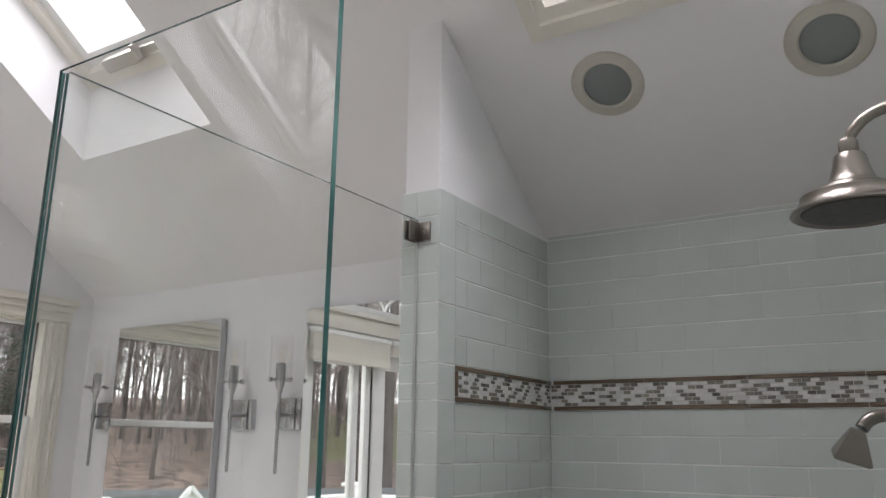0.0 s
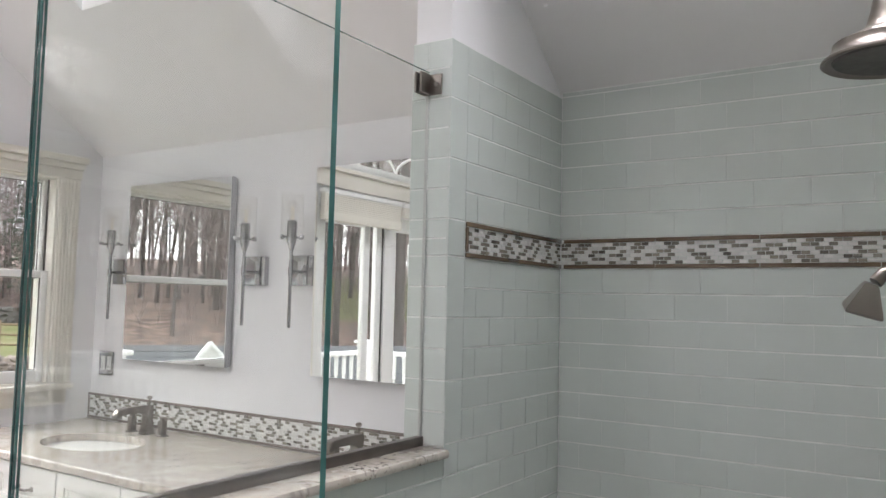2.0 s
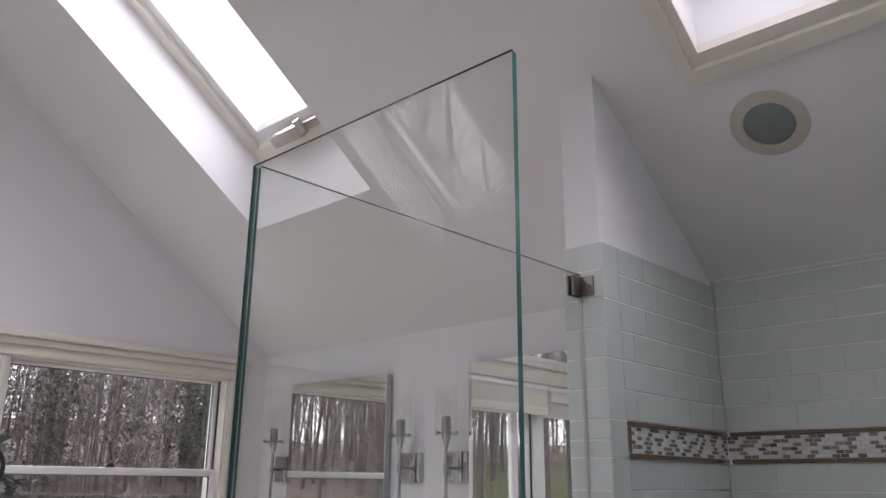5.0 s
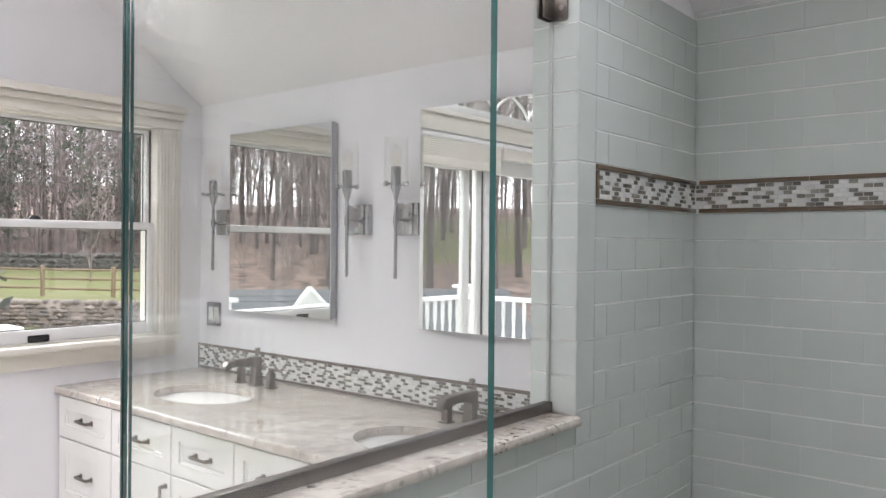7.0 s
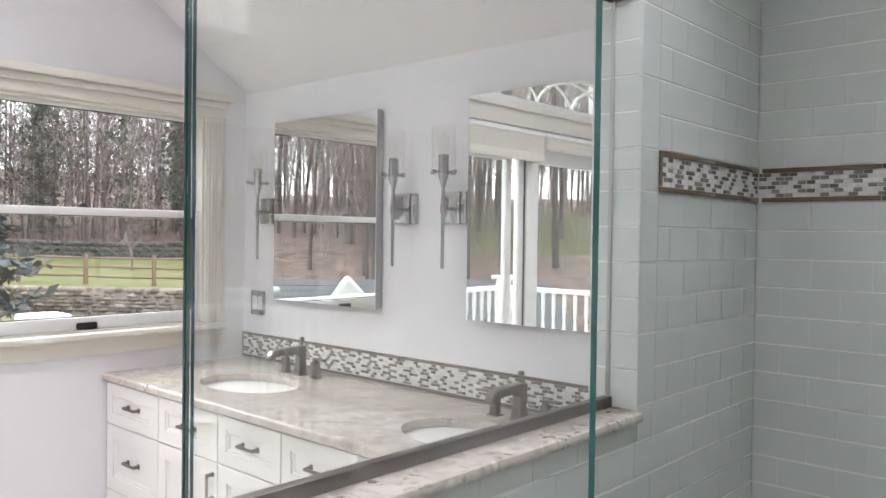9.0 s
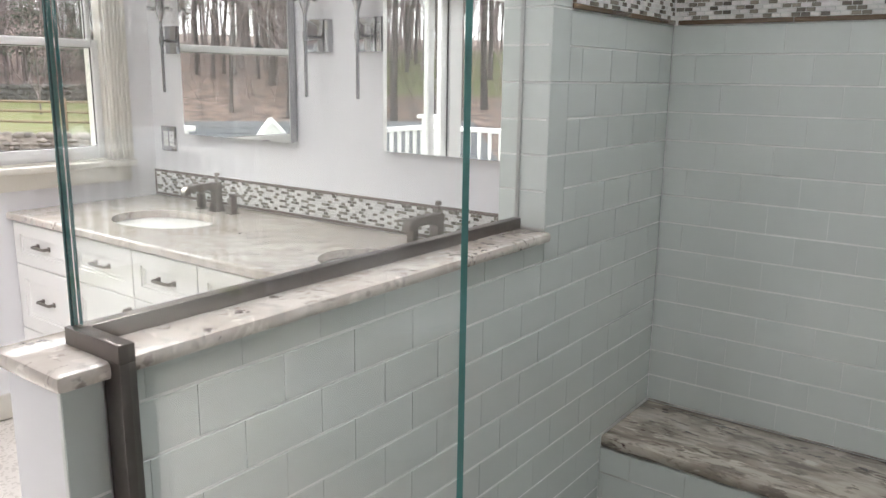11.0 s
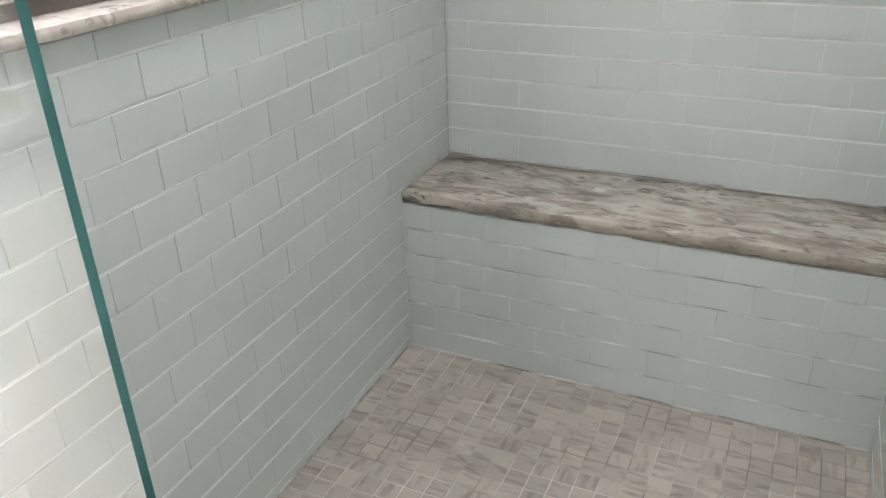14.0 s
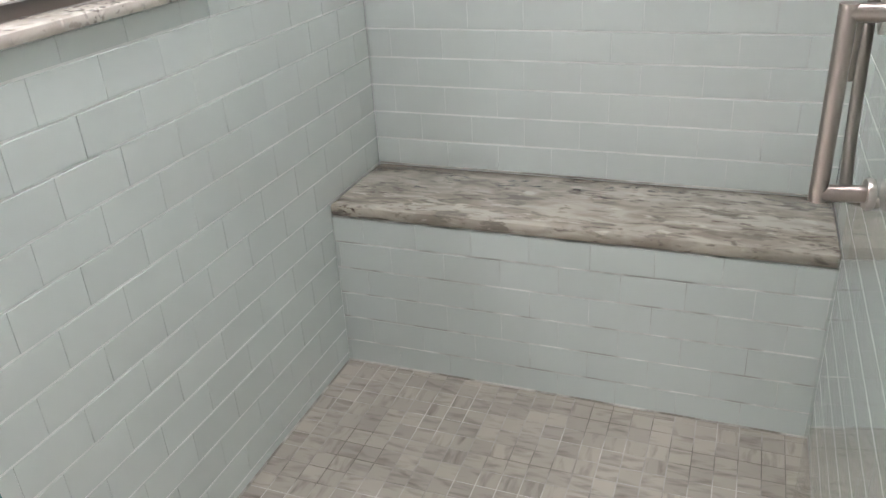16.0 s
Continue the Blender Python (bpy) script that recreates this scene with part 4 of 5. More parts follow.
def sconce(x):
    s = thing("wall_sconce", "polished chrome wall sconce with clear glass cylinder and bulb", "wall lamp", "sconces beside the mirrors", "", pose(x, YB + 0.008, 0))
    part("backplate", box(-0.062, 0.062, -0.026, -0.001, 1.558, 1.682, 0.002), CHROME, s)
    part("arm", tube([(0, -0.02, 1.615), (0, -0.085, 1.615)], 0.007, 12), CHROME, s)
    part("hub", lathe([(0, -0.018), (0.011, -0.018), (0.011, 0.018), (0, 0.018)], 14, pose(0, -0.085, 1.615)), CHROME, s)
    part("stem", tube([(0, -0.085, 1.39), (0, -0.085, 1.70)], 0.007, 14), CHROME, s)
    part("yoke", lathe([(0.006, 1.695), (0.013, 1.715), (0.020, 1.735), (0.022, 1.752), (0.012, 1.752), (0, 1.745)], 20, pose(0, -0.085, 0)), CHROME, s)
    part("socket", lathe([(0, 1.75), (0.020, 1.75), (0.020, 1.815), (0.016, 1.818), (0, 1.818)], 22, pose(0, -0.085, 0)), CHROME, s)
    bm = bmesh.new()
    for a in (0, 1):
        add_tube(bm, [(-0.055 * (1 - a), -0.085 - 0.055 * a, 1.752), (0.055 * (1 - a), -0.085 + 0.055 * a, 1.752)], 0.0035, 8)
        for e in (-1, 1):
            add_lathe(bm, [(0, -0.006), (0.007, -0.006), (0.007, 0.006), (0, 0.006)], 10, pose(e * 0.055 * (1 - a), -0.085 + e * 0.055 * a, 1.752, 90 * a, 90 * (1 - a), 0))
    part("shade_holder", bm, CHROME, s)
    part("glass_shade", lathe([(0.045, 1.740), (0.045, 1.93), (0.0442, 1.931)], 28, pose(0, -0.085, 0)), BULB_GLASS, s, "clear glass cylinder")
    bulb = part("bulb", lathe([(0.013, 1.818), (0.014, 1.83), (0.021, 1.855), (0.022, 1.875), (0.016, 1.893), (0, 1.902)], 20, pose(0, -0.085, 0)), BULB_GLASS, s, "clear filament bulb")
    part("filament", tube([(-0.004, -0.085, 1.82), (-0.005, -0.085, 1.87), (0, -0.085, 1.876), (0.005, -0.085, 1.87), (0.004, -0.085, 1.82)], 0.001, 6), FILAMENT, bulb, "amber filament")
    return s


for sx in (-3.455, -2.535, -2.268):
    sconce(sx)


def outlet():
    o = thing("wall_outlet", "double white outlet with a mirrored cover plate", "outlet")
    x, z = -3.56, 1.171
    y = YB + 0.007
    part("cover_plate", box(x - 0.058, x + 0.058, y - 0.006, y, z - 0.058, z + 0.058, 0.005), CHROME, o, "polished chrome cover plate")
    for dx in (-0.023, 0.023):
        part("receptacle", box(x + dx - 0.017, x + dx + 0.017, y - 0.0085, y - 0.005, z - 0.034, z + 0.034, 0.002), OUTLET_WHITE, o)
    for dz in (-0.018, 0.016):
        for dx in (-0.006, 0.006):
            part("slot", box(x + 0.023 + dx - 0.001, x + 0.023 + dx + 0.001, y - 0.0092, y - 0.008, z + dz - 0.004, z + dz + 0.004), BLACK, o)
    return o


outlet()


# ---- bathtub behind the walker, seen mirrored in the shower glass ----
def bathtub():
    t = thing("bathtub", "white oval freestanding bathtub on the tile floor", "bathtub", "", "", pose(-2.62, -1.24, 0, 0, 0, 30))
    oval = Matrix.Diagonal((1, 0.52, 1, 1))
    shell = [(0.30, 0.001), (0.65, 0.001), (0.67, 0.015), (0.68, 0.10), (0.705, 0.28), (0.75, 0.47), (0.79, 0.548), (0.80, 0.562), (0.80, 0.574), (0.79, 0.582), (0.768, 0.58)]
    basin = [(0.768, 0.58), (0.752, 0.565), (0.72, 0.49), (0.67, 0.30), (0.62, 0.19), (0.54, 0.145), (0.30, 0.128), (0, 0.122)]
    part("shell", lathe(shell, 72, oval), TUB, t)
    part("basin", lathe(basin, 72, oval), TUB, t)
    part("drain", lathe([(0, 0.128), (0.028, 0.128), (0.034, 0.1225)], 24), NICKEL, t, "nickel drain")
    return t


bathtub()


# ---- garden ----
def smooth(a, b, v):
    t = min(1, max(0, (v - a) / (b - a)))
    return t * t * (3 - 2 * t)


def ground_z(x, y):
    dx, dy = x + 4, y
    d = math.hypot(dx, dy)
    south = smooth(0.15, -0.25, dy / max(d, 0.01)) * smooth(-2, -8, dx)
    nw = 0.03 * max(0, d - 32) + 0.075 * max(0, d - 56)
    sw = 0.115 * max(0, min(d, 40) - 9) + 0.05 * max(0, d - 40)
    wobble = 0.25 * noise.noise((x * 0.08, y * 0.08, 0)) * smooth(15, 40, d)
    return -0.70 + min(nw * (1 - south) + sw * south, 16) + wobble


verts, faces, idx = [], [], []
radii = [0.5] + [3 * 1.155 ** k for k in range(38)]
AZ = 96
for r in radii:
    for k in range(AZ):
        a = 2 * math.pi * k / AZ
        x, y = -4 + r * math.cos(a), r * math.sin(a)
        verts.append((x, y, ground_z(x, y)))
for i in range(len(radii) - 1):
    for k in range(AZ):
        faces.append((i * AZ + k, i * AZ + (k + 1) % AZ, (i + 1) * AZ + (k + 1) % AZ, (i + 1) * AZ + k))
        a, r = 2 * math.pi * (k + 0.5) / AZ, (radii[i] + radii[i + 1]) / 2
        north = math.sin(a) > 0.12 or math.cos(a) > 0
        bank = not north and 22 < r < 46 and math.sin(a) < -0.72
        idx.append(0 if (north and r < 50) or bank or r < 6 else 1)
me = bpy.data.meshes.new("ground")
me.from_pydata(verts, [], faces)
me.materials.append(LAWN)
me.materials.append(LEAVES)
me.polygons.foreach_set("material_index", idx)
me.polygons.foreach_set("use_smooth", [True] * len(faces))
tagged(new("ground", me), "green lawn running into leaf-covered woodland slope", "ground", "", "structure")

rng = random.Random(7)


class Limbs:
    """Collects tapered limbs as plain vertex and face lists."""
    def __init__(self):
        self.v, self.f = [], []

    def limb(self, pts, radii_, sides):
        base = len(self.v)
        for p, r in zip(pts, radii_):
            for k in range(sides):
                a = 2 * math.pi * k / sides
                self.v.append((p.x + r * math.cos(a), p.y + r * math.sin(a), p.z + (r * 0.3 * math.sin(a * 2))))
        for i in range(len(pts) - 1):
            for k in range(sides):
                a, b = base + i * sides + k, base + i * sides + (k + 1) % sides
                self.f.append((a, b, b + sides, a + sides))

    def mesh(self, name, mat):
        me = bpy.data.meshes.new(name)
        me.from_pydata(self.v, [], self.f)
        me.materials.append(mat)
        me.polygons.foreach_set("use_smooth", [True] * len(self.f))
        return me


def wander(start, heading, length, steps, bend, lift=0.0):
    pts, p, d = [start.copy()], start.copy(), heading.normalized()
    for _ in range(steps):
        d = (d + Vector((rng.uniform(-bend, bend), rng.uniform(-bend, bend), rng.uniform(-bend, bend) + lift))).normalized()
        p = p + d * (length / steps)
        pts.append(p)
    return pts


def bare_tree(height, girth, first, label, limbs=30, twigs=8, fine=1, thick=0.007):
    t = thing("tree", label, "tree", "woodland trees")
    trunk, crown = Limbs(), Limbs()
    stem = wander(Vector((0, 0, -0.5)), Vector((0, 0, 1)), height + 0.5, 10, 0.05, 0.05)
    rad = [girth * (1.35 if i == 0 else 1.0) * (1 - i / 10.5) ** 0.8 + 0.012 for i in range(11)]
    trunk.limb(stem, rad, 8)
    for n in range(limbs):
        s = first + (0.97 - first) * (n + rng.random()) / limbs
        i = min(9, int(s * 10))
        at = stem[i].lerp(stem[i + 1], s * 10 - i)
        a = rng.uniform(0, 2 * math.pi)
        length = height * (0.34 - 0.2 * s) * rng.uniform(0.6, 1.25)
        limb = wander(at, Vector((math.cos(a), math.sin(a), rng.uniform(0.3, 1.1))), length, 4, 0.22, 0.1)
        r0 = rad[i] * rng.uniform(0.25, 0.45)
        crown.limb(limb, [r0 * (1 - k / 4.6) + 0.006 for k in range(5)], 4)
        for j in range(twigs):
            b = rng.uniform(0, 2 * math.pi)
            twig = wander(limb[rng.randint(1, 4)], Vector((math.cos(b), math.sin(b), rng.uniform(0.1, 0.9))), length * rng.uniform(0.25, 0.55), 2, 0.3, 0.08)
            crown.limb(twig, [r0 * 0.3 * (1 - q / 2.8) + thick for q in range(3)], 3)
            for _ in range(fine):
                c = rng.uniform(0, 2 * math.pi)
                crown.limb(wander(twig[rng.randint(1, 2)], Vector((math.cos(c), math.sin(c), rng.uniform(0, 0.8))), length * rng.uniform(0.12, 0.25), 1, 0.3), [thick * 1.6, thick * 0.7], 3)
    for name, l, mat in (("trunk", trunk, BARK), ("crown", crown, TWIG)):
        ob = new(name, l.mesh(name, mat))
        ob.parent = t
    return t


def evergreen(height, spread, label):
    t = thing("evergreen_tree", label, "tree", "evergreens")
    trunk, sprays = Limbs(), Limbs()
    stem = wander(Vector((0, 0, -0.3)), Vector((0, 0, 1)), height + 0.3, 6, 0.03, 0.1)
    trunk.limb(stem, [0.025 * height ** 0.7 * (1 - i / 6.5) + 0.01 for i in range(7)], 7)
    for n in range(95):
        s = 0.12 + 0.87 * ((n + rng.random()) / 95)
        a = rng.uniform(0, 2 * math.pi)
        out = (spread * min(1, (1 - s) * 1.7 + 0.1) * rng.uniform(0.35, 1.2)) + 0.15
        root = Vector((0, 0, s * height))
        limb = wander(root, Vector((math.cos(a), math.sin(a), rng.uniform(-0.15, 0.35))), out, 4, 0.18)
        trunk.limb(limb, [0.03, 0.024, 0.018, 0.012, 0.006], 4)
        for j in range(26):
            k = rng.randint(1, 4)
            p = limb[k - 1].lerp(limb[k], rng.random())
            d = Vector((rng.uniform(-1, 1), rng.uniform(-1, 1), rng.uniform(-0.6, 0.5))).normalized()
            side = d.cross(Vector((rng.uniform(-1, 1), rng.uniform(-1, 1), 1))).normalized()
            size = rng.uniform(0.14, 0.34)
            base = len(sprays.v)
            sprays.v += [tuple(p - side * size * (0.045 if size < 0.3 else 0.12)), tuple(p + d * size * 0.6 - side * size * 0.2), tuple(p + d * size), tuple(p + d * size * 0.6 + side * size * 0.2)]
            sprays.f.append((base, base + 1, base + 2, base + 3))
    for name, l, mat in (("trunk", trunk, BARK), ("crown", sprays, NEEDLES)):
        ob = new(name, l.mesh(name, mat))
        ob.parent = t
    return t


near_kinds = [bare_tree(12.5, 0.078, 0.2, "tall bare grey-barked tree on the wooded bank", 24, 6), bare_tree(10, 0.05, 0.16, "slender bare tree on the wooded bank", 24, 6),
              bare_tree(14.5, 0.105, 0.25, "tall bare thick-trunked tree on the wooded bank", 26, 6)]
far_kinds = [bare_tree(19, 0.105, 0.12, "tall bare woodland tree beyond the lawn", 21, 6, 1, 0.018), bare_tree(16, 0.07, 0.1, "slender bare woodland tree beyond the lawn", 21, 6, 1, 0.018),
             bare_tree(11, 0.05, 0.08, "young bare woodland tree beyond the lawn", 20, 6, 1, 0.016)]
pine = evergreen(13, 2.9, "dark green woodland evergreen")
used = []


def spot(x, y, size):
    return pose(x, y, ground_z(x, y), rng.uniform(-2, 2), rng.uniform(-2, 2), rng.uniform(0, 360)) @ Matrix.Diagonal((size, size, size * rng.uniform(0.9, 1.1), 1))


def plant(x, y, kind, size=1.0):
    m = spot(x, y, size)
    if kind not in used:
        used.append(kind)
        kind.matrix_world = m
    else:
        copy_thing(kind, m).scale = (size, size, size)


def ring(az0, az1, d0, d1):
    a, d = radians(rng.uniform(az0, az1)), math.sqrt(rng.uniform(d0 * d0, d1 * d1))
    return -4 + d * math.cos(a), d * math.sin(a)


def scatter(count, az0, az1, d0, d1, kinds, share_pine):
    for _ in range(count):
        plant(*ring(az0, az1, d0, d1), pine if rng.random() < share_pine else rng.choice(kinds), rng.uniform(0.8, 1.15))


scatter(140, 130, 184, 53, 76, far_kinds, 0.26)
scatter(58, 184, 224, 20, 48, near_kinds, 0.0)
scatter(84, 214, 256, 12, 42, near_kinds, 0.0)
scatter(9, 256, 330, 16, 36, near_kinds, 0.0)
plant(-39.5, 19.8, far_kinds[2], 0.75)
sky_tree = bare_tree(17, 0.10, 0.3, "tall bare tree reaching into the open sky", 22, 8, 2, 0.009)
for x, y in ((-13.5, -12.5), (-17.5, -13.0), (-14.5, -16.5), (-20.5, -19.0), (-10.5, -14.5), (-19.0, -23.5)):
    plant(x, y, sky_tree)
for x, y in ((-46, 27), (-44, 31), (-55, 22), (-52, 31)):
    plant(x, y, pine, 1.0)

spruce = evergreen(2.6, 0.9, "small blue-grey spruce on the lawn")
spruce.matrix_world = spot(-12.3, 3.9, 1.0)
for child in spruce.children:
    if child.name.startswith("crown"):
        child.data.materials[0] = SPRUCE


def far_woods():
    """The woods behind, that nobody could count: bare trees joined into one."""
    v, f, mi = [], [], []
    for az0, az1, d0, d1, count in ((130, 184, 60, 105, 300), (184, 258, 38, 85, 300)):
        for _ in range(count):
            kind = rng.choice(far_kinds)
            m = spot(*ring(az0, az1, d0, d1), rng.uniform(0.8, 1.2))
            for slot, ch in enumerate(kind.children):
                base = len(v)
                co = np.empty(len(ch.data.vertices) * 3)
                ch.data.vertices.foreach_get("co", co)
                mm = np.array(m)
                v.extend(map(tuple, co.reshape(-1, 3) @ mm[:3, :3].T + mm[:3, 3]))
                for p in ch.data.polygons:
                    f.append(tuple(base + i for i in p.vertices))
                mi += [slot] * len(ch.data.polygons)
    me = bpy.data.meshes.new("far_woods")
    me.from_pydata(v, [], f)
    me.materials.append(BARK)
    me.materials.append(TWIG)
    me.polygons.foreach_set("material_index", mi)
    return tagged(new("far_woods", me), "bare grey woodland rising behind the lawn", "woods", "", "stuff")


far_woods()


def undergrowth():
    brush = Limbs()
    for az0, az1, d0, d1, count in ((130, 184, 50, 80, 1000), (184, 256, 20, 48, 1500)):
        for _ in range(count):
            x, y = ring(az0, az1, d0, d1)
            root = Vector((x, y, ground_z(x, y) - 0.05))
            tall = rng.uniform(0.6, 2.6)
            stalk = wander(root, Vector((rng.uniform(-0.3, 0.3), rng.uniform(-0.3, 0.3), 1)), tall, 3, 0.2)
            brush.limb(stalk, [0.014, 0.011, 0.008, 0.005], 3)
            for _ in range(4):
                a = rng.uniform(0, 2 * math.pi)
                brush.limb(wander(stalk[rng.randint(1, 3)], Vector((math.cos(a), math.sin(a), rng.uniform(0.2, 1))), tall * 0.4, 1, 0.2), [0.008, 0.004], 3)
    return tagged(new("undergrowth", brush.mesh("undergrowth", TWIG)), "bare brushy undergrowth among the trees", "brush", "", "stuff")


undergrowth()


# split-rail fence, dry-stone walls
def fence():
    f = thing("split_rail_fence", "weathered split-rail cedar fence across the lawn", "fence")
    a, b = Vector((-47.9, 2.0)), Vector((-18.8, 24.7))
    n = 13
    posts = [a.lerp(b, k / n) for k in range(n + 1)]
    for p in posts:
        z = ground_z(p.x, p.y)
        part("post", box(p.x - 0.07, p.x + 0.07, p.y - 0.07, p.y + 0.07, z - 0.2, z + 1.22, 0.02), FENCE_WOOD, f)
    for p, q in zip(posts, posts[1:]):
        for h in (0.32, 0.70, 1.07):
            u, v = Vector((*p, ground_z(*p) + h)), Vector((*q, ground_z(*q) + h + rng.uniform(-0.03, 0.03)))
            part("rail", tube([u, u.lerp(v, 0.3) + Vector((0, 0, rng.uniform(-0.02, 0.02))), u.lerp(v, 0.7), v], [0.035, 0.055, 0.055, 0.035], 6), FENCE_WOOD, f)
    return f


fence()


def stone_wall(label, a, b, height, size, mat):
    bm = bmesh.new()
    a, b = Vector(a), Vector(b)
    along = (b - a).normalized()
    ang = math.atan2(along.y, along.x)
    z = 0.0
    while z < height:
        h = size * rng.uniform(0.6, 1.0)
        s = 0.0
        while s < (b - a).length:
            w = size * rng.uniform(0.8, 2.0)
            p = a + along * (s + w / 2)
            made = bmesh.ops.create_icosphere(bm, subdivisions=2 if size < 0.3 else 1, radius=0.5, matrix=Matrix.Translation((p.x + rng.uniform(-0.05, 0.05), p.y + rng.uniform(-0.05, 0.05), ground_z(p.x, p.y) + z + h / 2 - 0.05))
                                              @ Matrix.Rotation(ang + rng.uniform(-0.1, 0.1), 4, "Z") @ Matrix.Diagonal((w * 1.25, size * 1.6, h * 1.3, 1)))
            for v in made["verts"]:
                v.co += Vector((rng.uniform(-1, 1), rng.uniform(-1, 1), rng.uniform(-1, 1))) * size * (0.045 if size < 0.3 else 0.12)
            s += w
        z += h
    for k in range(24):
        p, q = a.lerp(b, k / 24), a.lerp(b, (k + 1) / 24)
        mid = (p + q) / 2
        add_box(bm, -(q - p).length / 2 - 0.05, (q - p).length / 2 + 0.05, -size * 0.38, size * 0.38, -0.3, height * 0.93, 0.02, Matrix.Translation((mid.x, mid.y, ground_z(mid.x, mid.y))) @ Matrix.Rotation(ang, 4, "Z"))
    return tagged(part("stone_wall", bm, mat), label, "stone wall", "", "stuff")


stone_wall("low dry-laid grey fieldstone wall by the lawn", (-29.5, 2.6), (-12.0, 16.9), 0.72, 0.15, STUCK_STONE)
stone_wall("distant dark fieldstone wall along the woods", (-60, 12), (-34, 38), 0.75, 0.4, DARK_STONE)


# deck outside the door
def deck():
    x0, x1, y0, y1 = -5.6, XW - 0.16, -2.15, 1.05
    d = thing("deck", "grey board deck outside the glass door", "deck")
    w = 0.14
    k = 0
    while x0 + k * w < x1:
        part("board", box(x0 + k * w, min(x1, x0 + (k + 1) * w - 0.006), y0, y1, -0.09, -0.055), DECK_BOARD, d)
        k += 1
    part("rim", box(x0 - 0.03, x0, y0 - 0.03, y1, -0.30, -0.055), DECK_WHITE, d)
    for px in (x0 + 0.1, -4.0):
        for py in (y0 + 0.1, y1 - 0.1):
            part("support", box(px - 0.07, px + 0.07, py - 0.07, py + 0.07, -0.9, -0.09), DECK_WHITE, d)
    prof = [(0.0, 0.10), (0.02, 0.10), (0.02, 0.20), (0.013, 0.215), (0.021, 0.24), (0.013, 0.26), (0.016, 0.35), (0.024, 0.45), (0.018, 0.55), (0.012, 0.62), (0.02, 0.645), (0.013, 0.665), (0.021, 0.68), (0.021, 0.88), (0, 0.88)]
    r = thing("deck_railing", "white painted deck railing with turned balusters", "railing", "", "", pose(0, 0, 0.045))
    shared = mesh_of("baluster", lathe(prof, 8), DECK_WHITE)
    runs = (((x0 + 0.05, y1), (x0 + 0.05, y0 + 0.05)), ((x0 + 0.05, y0 + 0.05), (x1, y0 + 0.05)))
    for (ax, ay), (bx, by) in runs:
        length = math.hypot(bx - ax, by - ay)
        lo_x, hi_x, lo_y, hi_y = min(ax, bx), max(ax, bx), min(ay, by), max(ay, by)
        part("top_rail", box(lo_x - 0.035, hi_x + 0.035, lo_y - 0.035, hi_y + 0.035, 0.88, 0.93, 0.01), DECK_WHITE, r)
        part("bottom_rail", box(lo_x - 0.025, hi_x + 0.025, lo_y - 0.025, hi_y + 0.025, 0.04, 0.10, 0.006), DECK_WHITE, r)
        n = int(length / 0.125)
        for k in range(1, n):
            b = new("baluster", shared)
            b.parent, b.location = r, (ax + (bx - ax) * k / n, ay + (by - ay) * k / n, 0)
    for px, py in ((x0 + 0.05, y0 + 0.05), (x0 + 0.05, y1)):
        post = part("newel_post", box(px - 0.06, px + 0.06, py - 0.06, py + 0.06, -0.10, 1.0, 0.006), DECK_WHITE, r)
        part("post_cap", box(px - 0.10, px + 0.10, py - 0.10, py + 0.10, 1.0, 1.04, 0.01), DECK_WHITE, post)
    return d


deck()


def garage():
    """Low outbuilding with a small louvred gable on its slope."""
    g = thing("outbuilding", "low outbuilding with grey shingle roof and small white gable", "building", "", "", pose(-11.6, -4.4, -0.83, 0, 0, -51.5))
    part("wall", box(-4, 4, -2.3, 2.3, 0, 0.5), SIDING, g)
    bm = prism([(-2.7, 0.42), (0, 1.43), (2.7, 0.42), (2.7, 0.50), (0, 1.51), (-2.7, 0.50)], "x", -4.3, 4.3)
    part("roof", bm, SHINGLE, g)
    slope = math.degrees(math.atan2(1.01, 2.7))
    for side in (-1, 1):
        for k in range(12):
            m = pose(0, side * 2.7, 0.50, -side * slope) @ pose(0, -side * (0.12 + k * 0.232), 0.006, side * 1.6)
            part("shingle_course", box(-4.3, 4.3, -0.122, 0.122, 0.0, 0.016, 0.0, m), SHINGLE, g)
    part("gable", prism([(-0.02, 0.95), (1.02, 0.95), (0.5, 1.59)], "y", 0.3, 1.62), SIDING, g)
    for s in (-1, 1):
        part("barge_board", prism([(0.5, 1.66), (0.5 + s * 0.62, 0.98), (0.5 + s * 0.62, 0.90), (0.5, 1.58)], "y", 1.56, 1.66), DECK_WHITE, g)
    for k in range(5):
        half = 0.13 - 0.012 * k
        part("louvre", box(0.5 - half, 0.5 + half, 1.622, 1.64, 1.12 + k * 0.05, 1.15 + k * 0.05, 0.004), STUCK_STONE, g)
    return g


garage()
newel = thing("newel_post", "white painted wooden post with flat cap", "post")
part("shaft", box(-4.82, -4.68, 1.93, 2.07, -0.75, 1.01, 0.006), DECK_WHITE, newel)
part("cap", box(-4.86, -4.64, 1.89, 2.11, 1.01, 1.06, 0.01), DECK_WHITE, newel)


